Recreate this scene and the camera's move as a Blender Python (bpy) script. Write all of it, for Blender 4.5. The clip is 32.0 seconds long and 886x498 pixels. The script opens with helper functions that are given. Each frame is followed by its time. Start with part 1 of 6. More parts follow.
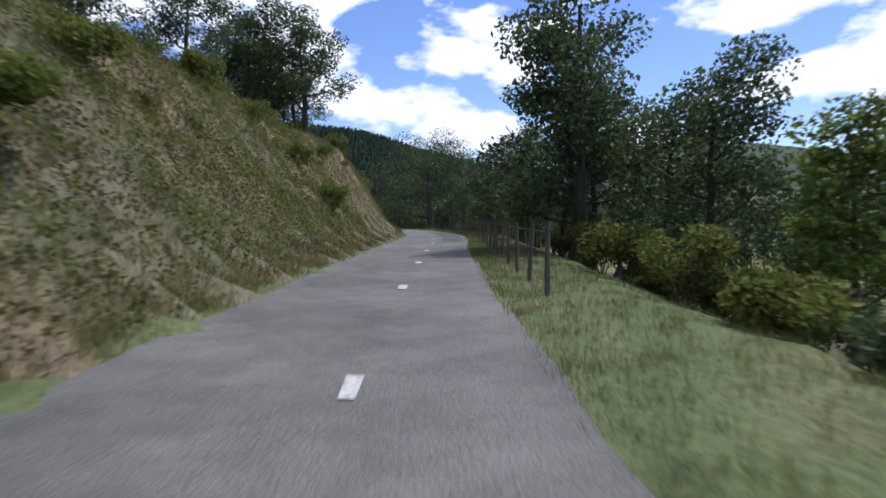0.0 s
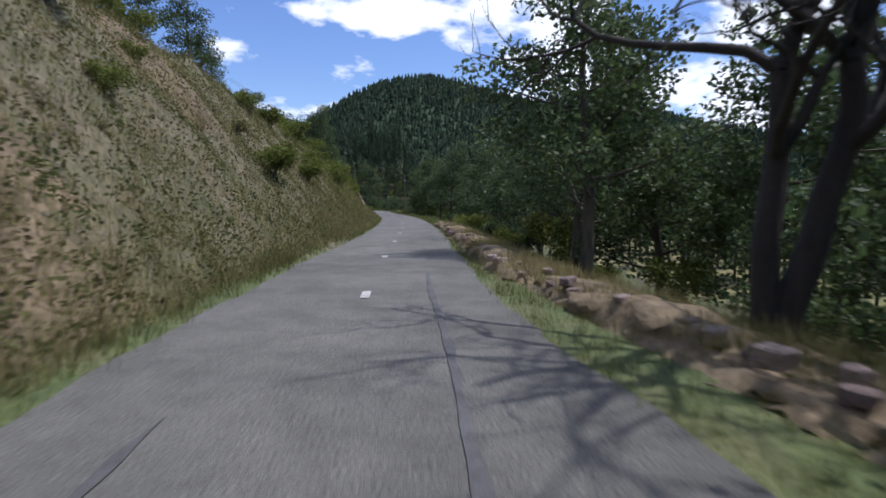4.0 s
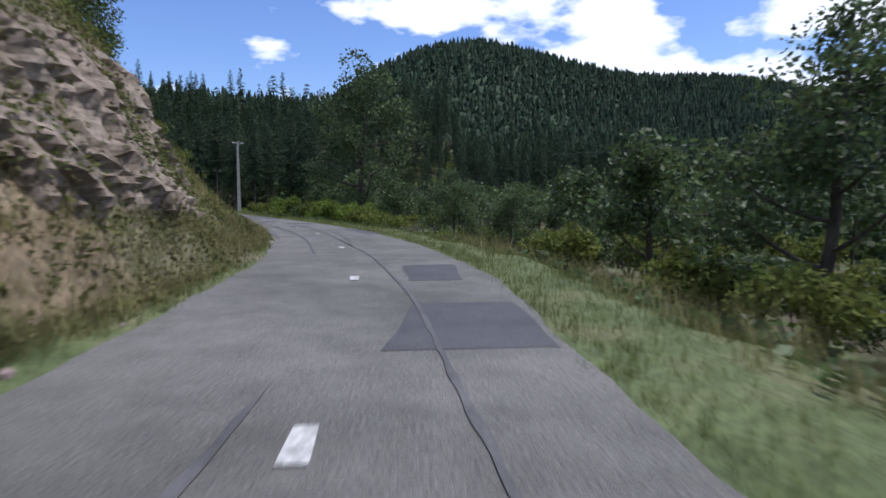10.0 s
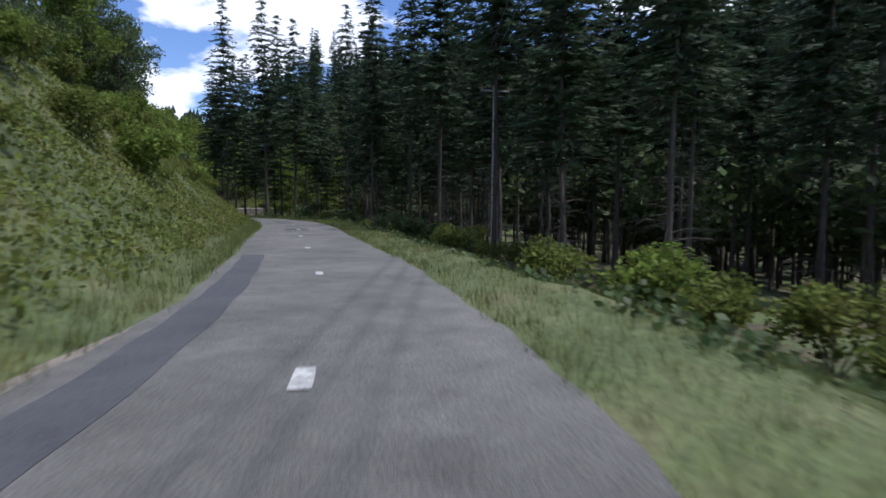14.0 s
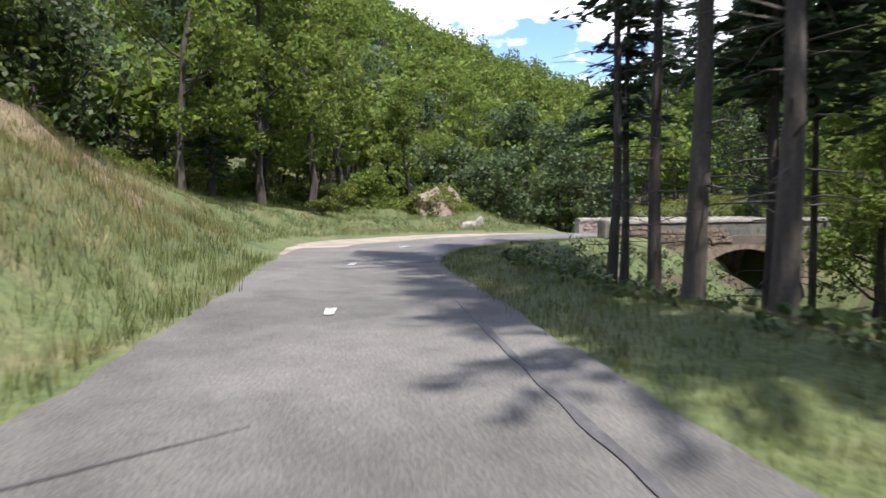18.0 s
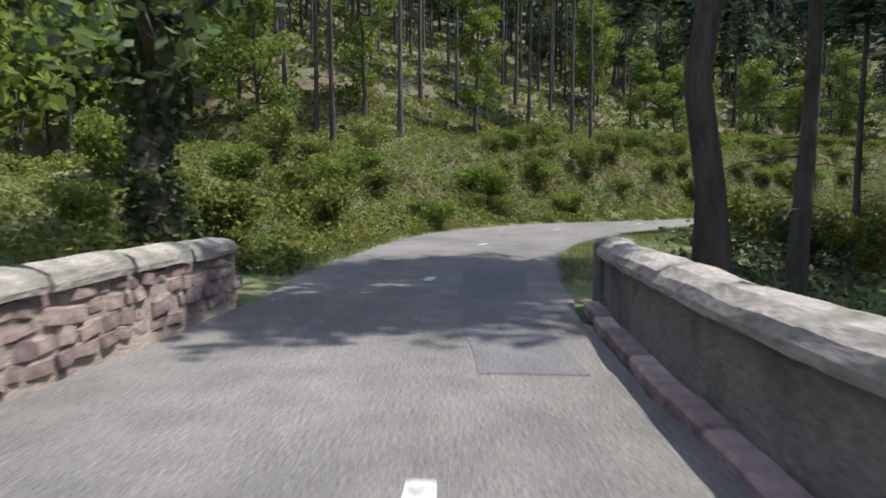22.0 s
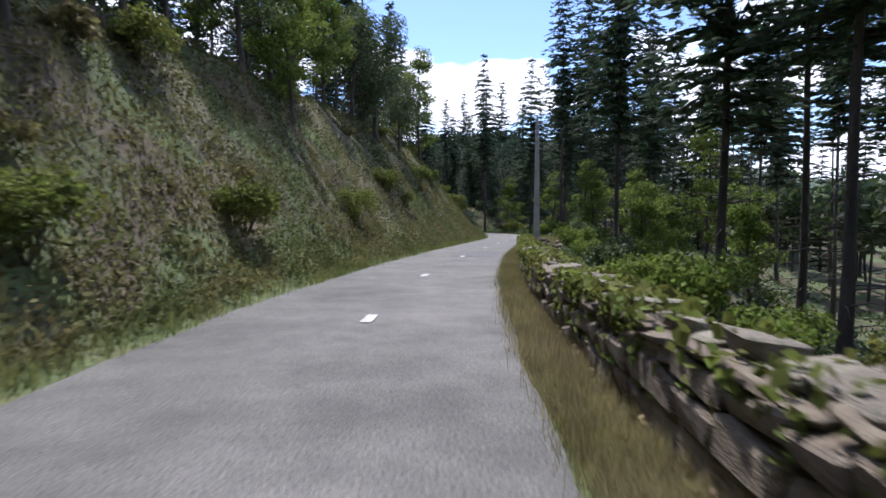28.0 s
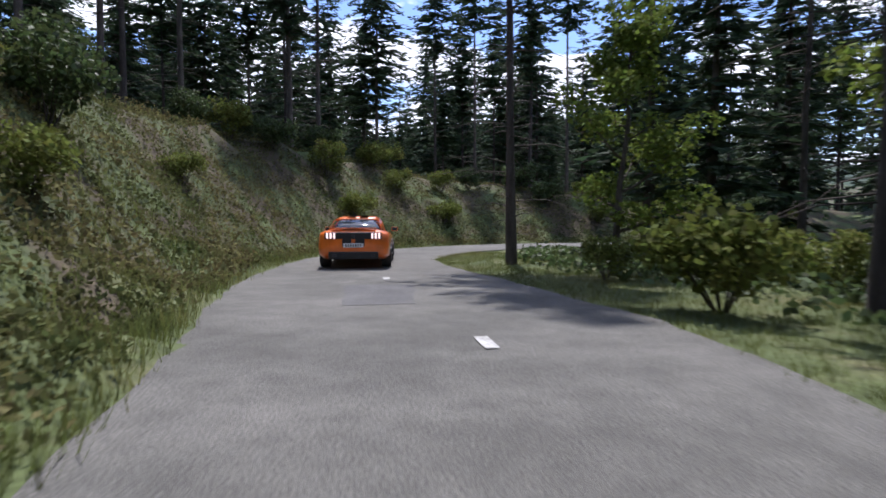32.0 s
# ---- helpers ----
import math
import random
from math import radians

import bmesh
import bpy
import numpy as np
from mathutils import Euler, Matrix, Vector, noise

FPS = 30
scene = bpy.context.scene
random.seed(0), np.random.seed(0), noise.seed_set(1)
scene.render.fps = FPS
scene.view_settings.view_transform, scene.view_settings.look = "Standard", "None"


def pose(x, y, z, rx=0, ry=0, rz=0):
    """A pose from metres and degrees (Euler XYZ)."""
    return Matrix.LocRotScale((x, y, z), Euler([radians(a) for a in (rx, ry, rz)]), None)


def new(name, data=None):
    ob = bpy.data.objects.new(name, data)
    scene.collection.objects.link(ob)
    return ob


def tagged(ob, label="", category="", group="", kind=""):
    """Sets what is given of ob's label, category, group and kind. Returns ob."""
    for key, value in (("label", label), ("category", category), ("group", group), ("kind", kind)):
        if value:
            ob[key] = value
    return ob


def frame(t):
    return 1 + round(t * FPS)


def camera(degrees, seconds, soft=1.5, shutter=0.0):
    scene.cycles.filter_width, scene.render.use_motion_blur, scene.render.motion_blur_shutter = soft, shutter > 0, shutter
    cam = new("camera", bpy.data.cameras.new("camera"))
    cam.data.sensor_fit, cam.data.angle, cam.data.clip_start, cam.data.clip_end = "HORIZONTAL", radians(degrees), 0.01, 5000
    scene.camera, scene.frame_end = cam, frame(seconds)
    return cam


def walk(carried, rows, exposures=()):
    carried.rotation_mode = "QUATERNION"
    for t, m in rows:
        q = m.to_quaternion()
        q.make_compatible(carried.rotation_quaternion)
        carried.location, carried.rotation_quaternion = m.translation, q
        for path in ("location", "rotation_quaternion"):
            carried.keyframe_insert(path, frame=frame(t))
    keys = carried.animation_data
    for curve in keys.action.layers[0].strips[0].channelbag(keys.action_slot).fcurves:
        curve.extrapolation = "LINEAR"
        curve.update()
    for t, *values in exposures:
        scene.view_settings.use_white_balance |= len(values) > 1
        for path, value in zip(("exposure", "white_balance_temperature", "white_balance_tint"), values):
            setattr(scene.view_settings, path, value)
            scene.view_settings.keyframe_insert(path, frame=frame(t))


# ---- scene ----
# The road is a narrow hill road that climbs past cut banks, turns over a stone bridge and goes on
# through conifer woods. Its centreline is given by its heading every ten metres.
ROWS = [
    (0, 0, 0, 59.31, -3.04),
    (0.5, -8.61, 4.89, 56.99, -4.26),
    (1, -16.96, 9.97, 55.72, -3.93),
    (1.5, -25.04, 14.86, 56.35, -4.42),
    (2, -32.85, 19.49, 56.97, -4.29),
    (2.5, -40.73, 23.3, 63.61, -3.72),
    (3, -48.86, 25.94, 71.41, -3.58),
    (3.5, -57.22, 27.38, 79.59, -3.99),
    (4, -65.83, 27.9, 84.98, -4.16),
    (4.5, -74.78, 28.1, 85.95, -3.6),
    (5, -84.21, 28.47, 84.59, -3.69),
    (5.5, -94.27, 28.93, 84.82, -3.77),
    (6, -105.13, 29.22, 86.15, -3.84),
    (6.5, -116.86, 29.32, 87.08, -3.91),
    (7, -129.31, 29.16, 88.51, -4.28),
    (7.5, -141.98, 28.65, 90.06, -3.83),
    (8, -154.26, 27.99, 90.38, -3.84),
    (8.5, -165.9, 27.43, 89.79, -4.24),
    (9, -176.78, 27.01, 89.31, -4.38),
    (9.5, -186.82, 26.7, 88.9, -3.87),
    (10, -196.29, 26.48, 88.67, -4.5),
    (10.5, -205.7, 25.88, 92.34, -3.71),
    (11, -215.49, 24.06, 100.22, -4.03),
    (11.5, -225.97, 20.73, 106.74, -2.91),
    (12, -236.89, 16.21, 110.88, -2.87),
    (12.5, -247.61, 11.35, 111.83, -2.6),
    (13, -257.82, 6.66, 111.89, -4.31),
    (13.5, -267.52, 2.31, 111.3, -4.5),
    (14, -276.65, -2.01, 113.6, -4.22),
    (14.5, -284.98, -7.16, 121.46, -4.08),
    (15, -292.53, -13.12, 126.77, -4.07),
    (15.5, -299.94, -18.94, 124.58, -4.2),
    (16, -306.94, -24.53, 126.82, -3.65),
    (16.5, -312.95, -30.19, 132.19, -3.65),
    (17, -317.71, -35.97, 139.69, -3.34),
    (17.5, -321.39, -41.95, 147.27, -3.66),
    (18, -324.27, -47.97, 152.62, -3.82),
    (18.5, -326.51, -53.59, 155.91, -3.86),
    (19, -328.5, -58.67, 155.34, -4.16),
    (19.5, -330.89, -63.11, 147.61, -4.69),
    (20, -334.15, -66.58, 132.42, -4.93),
    (20.5, -338.08, -69.07, 118.71, -3.98),
    (21, -342.73, -70.54, 103.59, -2.83),
    (21.5, -348.21, -71.12, 92.43, -3.56),
    (22, -354.34, -71.41, 89.86, -4.97),
    (22.5, -360.79, -71.31, 85.05, -3.43),
    (23, -367.34, -69.94, 72.65, -3.49),
    (23.5, -373.56, -67.03, 59.54, -3.14),
    (24, -379.13, -62.92, 48.77, -3.07),
    (24.5, -384.17, -57.99, 41.57, -3.78),
    (25, -388.85, -52.32, 35.65, -3.32),
    (25.5, -393.29, -46.15, 32.13, -4.84),
    (26, -397.12, -39.73, 26.58, -3.97),
    (26.5, -399.84, -33.25, 18.04, -3.59),
    (27, -401.34, -26.93, 8.77, -3.12),
    (27.5, -401.92, -20.89, 1.78, -2.63),
    (28, -402.07, -14.94, -1.71, -2.6),
    (28.5, -401.86, -8.73, -5.34, -4.34),
    (29, -401.15, -1.7, -9.21, -4),
    (29.5, -399.88, 6.61, -12.05, -3.84),
    (30, -398.25, 15.55, -13.35, -4.79),
    (30.5, -396.62, 23.85, -13.84, -5.24),
    (31, -395.32, 31.16, -12.1, -5.11),
    (31.5, -394.87, 37.87, -4.75, -4.65),
    (32, -395.36, 43.93, 3.4, -2.85),
]
cam = camera(73.37, 32.0, soft=1.6, shutter=0.15)
EYE = 1.3
walk(cam, [(t, pose(x, y, EYE, 90 + tilt, 0, turn)) for t, x, y, turn, tilt in ROWS],
     exposures=[(0, -0.05, 5800, 15), (2, 0.0, 5800, 15), (4, -0.05, 5800, 15), (7, 0.05, 5800, 15), (13.5, -0.05, 5700, 14), (16, 0.6, 6000, 16), (17, 0.95, 6100, 16), (18, 1.1, 6200, 16), (19, 1.15, 6200, 15),
                (20, 0.6, 6200, 13), (21, 0.65, 6100, 13), (22, 1.0, 6200, 14), (23, 1.05, 6200, 14), (25, 0.95, 5900, 14), (28, 0.7, 5800, 17), (30, 0.65, 5800, 17), (31, 0.35, 5700, 17), (32, 0.5, 5900, 17)])

# ---- sky and sun ----
SUN_TURN, SUN_UP = 5.0, 66.0
sun_dir = Vector((-math.sin(radians(SUN_TURN)) * math.cos(radians(SUN_UP)),
                  math.cos(radians(SUN_TURN)) * math.cos(radians(SUN_UP)), math.sin(radians(SUN_UP))))


def build_sky():
    world = bpy.data.worlds.new("sky")
    scene.world = world
    world.use_nodes = True
    nt = world.node_tree
    nt.nodes.clear()
    out = nt.nodes.new("ShaderNodeOutputWorld")
    back = nt.nodes.new("ShaderNodeBackground")
    sky = nt.nodes.new("ShaderNodeTexSky")
    sky.sky_type, sky.sun_disc = "NISHITA", False
    sky.sun_elevation = radians(SUN_UP)
    sky.sun_rotation = math.atan2(sun_dir.x, sun_dir.y)
    sky.air_density, sky.dust_density, sky.ozone_density = 1.0, 0.6, 2.0
    back.inputs[1].default_value = 0.12
    # cumulus: two scales of noise in the sky's direction, flattened towards the horizon
    co = nt.nodes.new("ShaderNodeTexCoord")
    mp = nt.nodes.new("ShaderNodeMapping")
    mp.inputs["Scale"].default_value = (1.0, 1.0, 2.3)
    mp.inputs["Location"].default_value = CLOUDS
    big = nt.nodes.new("ShaderNodeTexNoise")
    big.inputs["Scale"].default_value, big.inputs["Detail"].default_value = 4.3, 8.0
    big.inputs["Roughness"].default_value = 0.52
    ramp = nt.nodes.new("ShaderNodeValToRGB")
    ramp.color_ramp.elements[0].position, ramp.color_ramp.elements[1].position = 0.5, 0.555
    mix = nt.nodes.new("ShaderNodeMix")
    mix.data_type = "RGBA"
    mix.inputs[7].default_value = (9.4, 9.6, 10.0, 1)
    li = nt.links.new
    li(co.outputs["Generated"], mp.inputs[0])
    li(mp.outputs[0], big.inputs[0])
    li(big.outputs[0], ramp.inputs[0])
    li(ramp.outputs[0], mix.inputs[0])
    deep = nt.nodes.new("ShaderNodeHueSaturation")
    deep.inputs["Saturation"].default_value, deep.inputs["Value"].default_value = 1.15, 1.3
    deep.inputs["Hue"].default_value = 0.512
    li(sky.outputs[0], deep.inputs["Color"])
    li(deep.outputs[0], mix.inputs[6])
    li(mix.outputs[2], back.inputs[0])
    li(back.outputs[0], out.inputs[0])


CLOUDS = (0.35, 0.1, 0.2)
build_sky()
sun = new("sun", bpy.data.lights.new("sun", "SUN"))
sun.data.energy, sun.data.angle, sun.data.color = 4.2, radians(1.0), (1.0, 0.94, 0.84)
sun.rotation_euler = (-sun_dir).to_track_quat("-Z", "Y").to_euler()
rng = np.random.default_rng(7)


# ---- materials ----
def mat(name, colours, scale=4.0, rough=0.85, bump=0.0, bump_scale=30.0, fine=None, vary=0.0, metal=0.0, coords="Object",
        island=0.0, through_light=0.0, stretch=(1, 1, 1), spec=0.5, coat=0.0, mid=0.0, grain=0.38):
    """A surface of several colours mixed by noise, with a finer grain on top and a bump."""
    m = bpy.data.materials.new(name)
    m.use_nodes = True
    nt = m.node_tree
    li = nt.links.new
    b = nt.nodes["Principled BSDF"]
    b.inputs["Roughness"].default_value, b.inputs["Metallic"].default_value = rough, metal
    b.inputs["Specular IOR Level"].default_value = spec
    b.inputs["Coat Weight"].default_value = coat
    co = nt.nodes.new("ShaderNodeTexCoord")
    mp = nt.nodes.new("ShaderNodeMapping")
    mp.inputs["Scale"].default_value = stretch
    li(co.outputs[coords], mp.inputs[0])
    n1 = nt.nodes.new("ShaderNodeTexNoise")
    n1.inputs["Scale"].default_value, n1.inputs["Detail"].default_value = scale, 6.0
    n1.inputs["Roughness"].default_value = 0.6
    li(mp.outputs[0], n1.inputs[0])
    ramp = nt.nodes.new("ShaderNodeValToRGB")
    els = ramp.color_ramp.elements
    k = len(colours)
    while len(els) < k:
        els.new(0.5)
    for i, c in enumerate(colours):
        els[i].position = 0.32 + 0.36 * i / max(1, k - 1)
        els[i].color = (*c, 1)
    li(n1.outputs[0], ramp.inputs[0])
    col = ramp.outputs[0]
    n2 = nt.nodes.new("ShaderNodeTexNoise")
    n2.inputs["Scale"].default_value, n2.inputs["Detail"].default_value = fine or scale * 14, 4.0
    li(mp.outputs[0], n2.inputs[0])
    hsv = nt.nodes.new("ShaderNodeHueSaturation")
    rg = nt.nodes.new("ShaderNodeMapRange")
    rg.inputs[3].default_value, rg.inputs[4].default_value = 1 - grain, 1 + grain
    rg.inputs[1].default_value, rg.inputs[2].default_value = 0.25, 0.75
    li(n2.outputs[0], rg.inputs[0])
    val = rg.outputs[0]
    if mid:
        n4 = nt.nodes.new("ShaderNodeTexNoise")
        n4.inputs["Scale"].default_value, n4.inputs["Detail"].default_value = 1.7, 9.0
        n4.inputs["Roughness"].default_value = 0.7
        li(mp.outputs[0], n4.inputs[0])
        r4 = nt.nodes.new("ShaderNodeMapRange")
        r4.inputs[1].default_value, r4.inputs[2].default_value = 0.3, 0.7
        r4.inputs[3].default_value, r4.inputs[4].default_value = 1 - mid, 1 + mid
        li(n4.outputs[0], r4.inputs[0])
        m4 = nt.nodes.new("ShaderNodeMath")
        m4.operation = "MULTIPLY"
        li(val, m4.inputs[0])
        li(r4.outputs[0], m4.inputs[1])
        val = m4.outputs[0]
    if vary or island:
        if island:
            src = nt.nodes.new("ShaderNodeNewGeometry").outputs["Random Per Island"]
            amount = island
        else:
            src = nt.nodes.new("ShaderNodeObjectInfo").outputs["Random"]
            amount = vary
        r2 = nt.nodes.new("ShaderNodeMapRange")
        r2.inputs[3].default_value, r2.inputs[4].default_value = 1 - amount, 1 + amount
        li(src, r2.inputs[0])
        mul = nt.nodes.new("ShaderNodeMath")
        mul.operation = "MULTIPLY"
        li(val, mul.inputs[0])
        li(r2.outputs[0], mul.inputs[1])
        val = mul.outputs[0]
        r3 = nt.nodes.new("ShaderNodeMapRange")
        r3.inputs[3].default_value, r3.inputs[4].default_value = 0.5 - amount * 0.05, 0.5 + amount * 0.05
        li(src, r3.inputs[0])
        li(r3.outputs[0], hsv.inputs["Hue"])
    li(val, hsv.inputs["Value"])
    li(col, hsv.inputs["Color"])
    li(hsv.outputs[0], b.inputs["Base Color"])
    if bump:
        n3 = nt.nodes.new("ShaderNodeTexNoise")
        n3.inputs["Scale"].default_value, n3.inputs["Detail"].default_value = bump_scale, 8.0
        li(mp.outputs[0], n3.inputs[0])
        bp = nt.nodes.new("ShaderNodeBump")
        bp.inputs["Strength"].default_value, bp.inputs["Distance"].default_value = min(1, bump), 0.03
        li(n3.outputs[0], bp.inputs["Height"])
        li(bp.outputs[0], b.inputs["Normal"])
    if through_light:
        tr = nt.nodes.new("ShaderNodeBsdfTranslucent")
        li(hsv.outputs[0], tr.inputs[0])
        mx = nt.nodes.new("ShaderNodeMixShader")
        mx.inputs[0].default_value = through_light
        li(b.outputs[0], mx.inputs[1])
        li(tr.outputs[0], mx.inputs[2])
        li(mx.outputs[0], nt.nodes["Material Output"].inputs[0])
    return m


M = {
    "asphalt": mat("asphalt", [(0.089, 0.086, 0.077), (0.124, 0.12, 0.108), (0.158, 0.152, 0.137)], 0.35, 0.9, 0.7, 80, fine=40, mid=0.26, grain=0.6),
    "patch": mat("new_asphalt", [(0.05, 0.05, 0.056), (0.075, 0.075, 0.08)], 0.9, 0.85, 0.5, 110, fine=60, mid=0.16, grain=0.5),
    "old_and_shade_patch": mat("worn_and_shaded_patch", [(0.085, 0.083, 0.084), (0.115, 0.112, 0.11)], 0.9, 0.88, 0.5, 110, fine=55, mid=0.18, grain=0.5),
    "tar": mat("tar", [(0.055, 0.053, 0.053), (0.09, 0.087, 0.086)], 2.0, 0.7, 0.2, 60, mid=0.3),
    "paint": mat("road_paint", [(0.2, 0.197, 0.185), (0.42, 0.415, 0.395), (0.54, 0.535, 0.51)], 5.0, 0.7, 0.3, 120, fine=25),
    "gravel": mat("gravel", [(0.13, 0.11, 0.088), (0.21, 0.18, 0.145), (0.29, 0.25, 0.205)], 1.2, 0.95, 0.9, 60, fine=22),
    "sand": mat("sandy_gravel", [(0.19, 0.16, 0.125), (0.28, 0.24, 0.19), (0.35, 0.305, 0.245)], 0.8, 0.95, 0.9, 60, fine=26),
    "green_ground": mat("grassy_ground", [(0.055, 0.075, 0.024), (0.085, 0.108, 0.036), (0.13, 0.122, 0.056)], 0.6, 0.95, 0.8, 14, fine=9),
    "dry_ground": mat("dry_bank", [(0.058, 0.064, 0.029), (0.102, 0.096, 0.05), (0.15, 0.128, 0.075), (0.108, 0.084, 0.052)], 0.5, 0.95, 0.9, 9, fine=7),
    "earth": mat("bare_earth", [(0.1, 0.075, 0.045), (0.172, 0.127, 0.076), (0.235, 0.183, 0.115)], 0.7, 0.95, 0.9, 12, fine=9),
    "litter": mat("forest_floor", [(0.045, 0.036, 0.02), (0.075, 0.058, 0.032), (0.06, 0.08, 0.026), (0.09, 0.12, 0.035)], 0.5, 0.95, 0.9, 14, fine=8),
    "meadow": mat("meadow", [(0.09, 0.12, 0.035), (0.16, 0.15, 0.06), (0.24, 0.2, 0.1)], 0.05, 0.95, 0.3, 4, fine=2),
    "far_green": mat("far_slopes", [(0.02, 0.04, 0.02), (0.035, 0.06, 0.028)], 0.03, 0.95, 0.3, 1, fine=0.3),
    "rock": mat("rock", [(0.085, 0.066, 0.048), (0.16, 0.122, 0.088), (0.225, 0.182, 0.138), (0.062, 0.05, 0.036)], 1.1, 0.9, 1.0, 7, fine=10),
    "stone": mat("wall_stone", [(0.15, 0.11, 0.1), (0.27, 0.2, 0.18), (0.32, 0.27, 0.235)], 3.0, 0.92, 0.9, 18, fine=30, vary=0.35),
    "coping": mat("lichen_coping", [(0.15, 0.14, 0.12), (0.25, 0.232, 0.2), (0.11, 0.115, 0.085)], 2.2, 0.92, 0.8, 22, fine=24, vary=0.06),
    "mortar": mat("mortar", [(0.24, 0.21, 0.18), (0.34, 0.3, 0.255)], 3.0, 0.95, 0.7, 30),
    "bark": mat("bark", [(0.034, 0.028, 0.022), (0.066, 0.055, 0.043), (0.1, 0.087, 0.068)], 5.0, 0.95, 1.0, 14, stretch=(1, 1, 0.18), vary=0.25),
    "fir_bark": mat("fir_bark", [(0.036, 0.03, 0.025), (0.064, 0.053, 0.044), (0.1, 0.087, 0.072)], 5.0, 0.95, 1.0, 14, stretch=(1, 1, 0.2), vary=0.3),
    "dead_wood": mat("dead_wood", [(0.02, 0.017, 0.015), (0.045, 0.039, 0.034)], 6.0, 0.9, 0.7, 20, stretch=(1, 1, 0.2)),
    "oak_leaf": mat("oak_leaves", [(0.052, 0.08, 0.029), (0.095, 0.128, 0.047)], 0.5, 0.55, fine=3, island=0.45, through_light=0.4, spec=0.3),
    "light_leaf": mat("light_leaves", [(0.105, 0.15, 0.026), (0.165, 0.212, 0.043)], 0.5, 0.7, fine=3, island=0.35, through_light=0.45, spec=0.15),
    "fir_needle": mat("fir_needles", [(0.03, 0.052, 0.027), (0.058, 0.086, 0.042)], 0.5, 0.7, fine=4, island=0.45, through_light=0.3, spec=0.2),
    "far_needle": mat("far_conifers", [(0.022, 0.04, 0.023), (0.042, 0.064, 0.034)], 0.05, 0.8, fine=0.6, island=0.45, through_light=0.1, spec=0.15),
    "pine_needle": mat("pine_needles", [(0.03, 0.055, 0.026), (0.05, 0.08, 0.035)], 0.5, 0.7, fine=4, island=0.4, through_light=0.2, spec=0.2),
    "shrub_leaf": mat("shrub_leaves", [(0.092, 0.115, 0.026), (0.138, 0.162, 0.038), (0.175, 0.172, 0.05)], 0.6, 0.75, fine=3, island=0.4, through_light=0.4, spec=0.12),
    "dry_grass": mat("dry_grass", [(0.125, 0.124, 0.047), (0.21, 0.185, 0.08), (0.29, 0.242, 0.125)], 0.4, 0.8, fine=3, island=0.35, through_light=0.3, spec=0.2),
    "green_grass": mat("green_grass", [(0.078, 0.098, 0.026), (0.125, 0.145, 0.042), (0.188, 0.176, 0.07)], 0.4, 0.75, fine=3, island=0.35, through_light=0.5, spec=0.2),
    "concrete": mat("pole_concrete", [(0.25, 0.238, 0.215), (0.36, 0.345, 0.315)], 2.0, 0.9, 0.4, 40),
    "post_wood": mat("post_wood", [(0.08, 0.066, 0.05), (0.15, 0.125, 0.1)], 8.0, 0.9, 0.6, 30, stretch=(1, 1, 0.15)),
    "wire": mat("wire", [(0.06, 0.06, 0.065), (0.09, 0.09, 0.09)], 5.0, 0.5, metal=0.6),
    "steel": mat("galvanised_steel", [(0.3, 0.31, 0.32), (0.42, 0.42, 0.43)], 5.0, 0.5, metal=0.8),
    "ceramic": mat("insulator", [(0.2, 0.1, 0.06), (0.25, 0.13, 0.08)], 5.0, 0.25),
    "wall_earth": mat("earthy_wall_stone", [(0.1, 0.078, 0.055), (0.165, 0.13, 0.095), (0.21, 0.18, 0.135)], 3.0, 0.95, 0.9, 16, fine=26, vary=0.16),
    "pale_cap": mat("pale_cap_stone", [(0.12, 0.105, 0.078), (0.2, 0.175, 0.135), (0.1, 0.105, 0.06)], 4.0, 0.95, 0.9, 18, fine=26, vary=0.3),
    # moss and roughcast tones, darkened to carry the right parapet's shade
    "roughcast": mat("mossy_shaded_roughcast", [(0.07, 0.07, 0.058), (0.12, 0.115, 0.1), (0.16, 0.15, 0.13), (0.06, 0.07, 0.045)], 1.6, 0.95, 0.8, 24, fine=30),
    "dead_leaf": mat("dry_leaves", [(0.12, 0.08, 0.04), (0.21, 0.15, 0.075)], 0.8, 0.85, fine=5, island=0.4),
    "bank_herb": mat("bank_herbs", [(0.062, 0.08, 0.028), (0.095, 0.11, 0.04), (0.15, 0.132, 0.06), (0.07, 0.095, 0.032)], 0.35, 0.85, fine=3, island=0.4, through_light=0.35, spec=0.06),
    "dry_twig": mat("dry_twigs", [(0.1, 0.085, 0.068), (0.19, 0.165, 0.135)], 3.0, 0.9, vary=0.2),
    "water": mat("stream_water", [(0.02, 0.028, 0.022), (0.035, 0.042, 0.03)], 1.0, 0.08, 0.25, 6),
}


# ---- the road's line and the lie of the land ----
HEADINGS = [81.6, 76.6, 71.6, 66.5, 61.8, 59.3, 58.6, 58.8, 62.1, 70.8, 80.8, 87.6, 88.7, 87.3, 87.6, 88.9, 89.7, 90.8, 92.1, 93, 93.1, 92.6, 92.1, 91.6, 91.3, 95, 102.7, 109.1, 112.9, 114.5, 114.7, 114.3, 114.1, 118.8, 127, 128.9, 127.9, 132.7, 142.4, 152.8, 159.7, 150.4, 120, 96.4, 90, 76.1, 57.1, 44.8, 37.9, 32.5, 21.9, 8.4, 0.3, -5, -8.9, -10.7, -11.4, -5.8, 6.2, 12.8, -2.5, -43.7, -81.2, -90.3, -88.6, -88.4]
START = (37.49, -13.07)


def smooth(x):
    x = np.clip(x, 0, 1)
    return x * x * (3 - 2 * x)


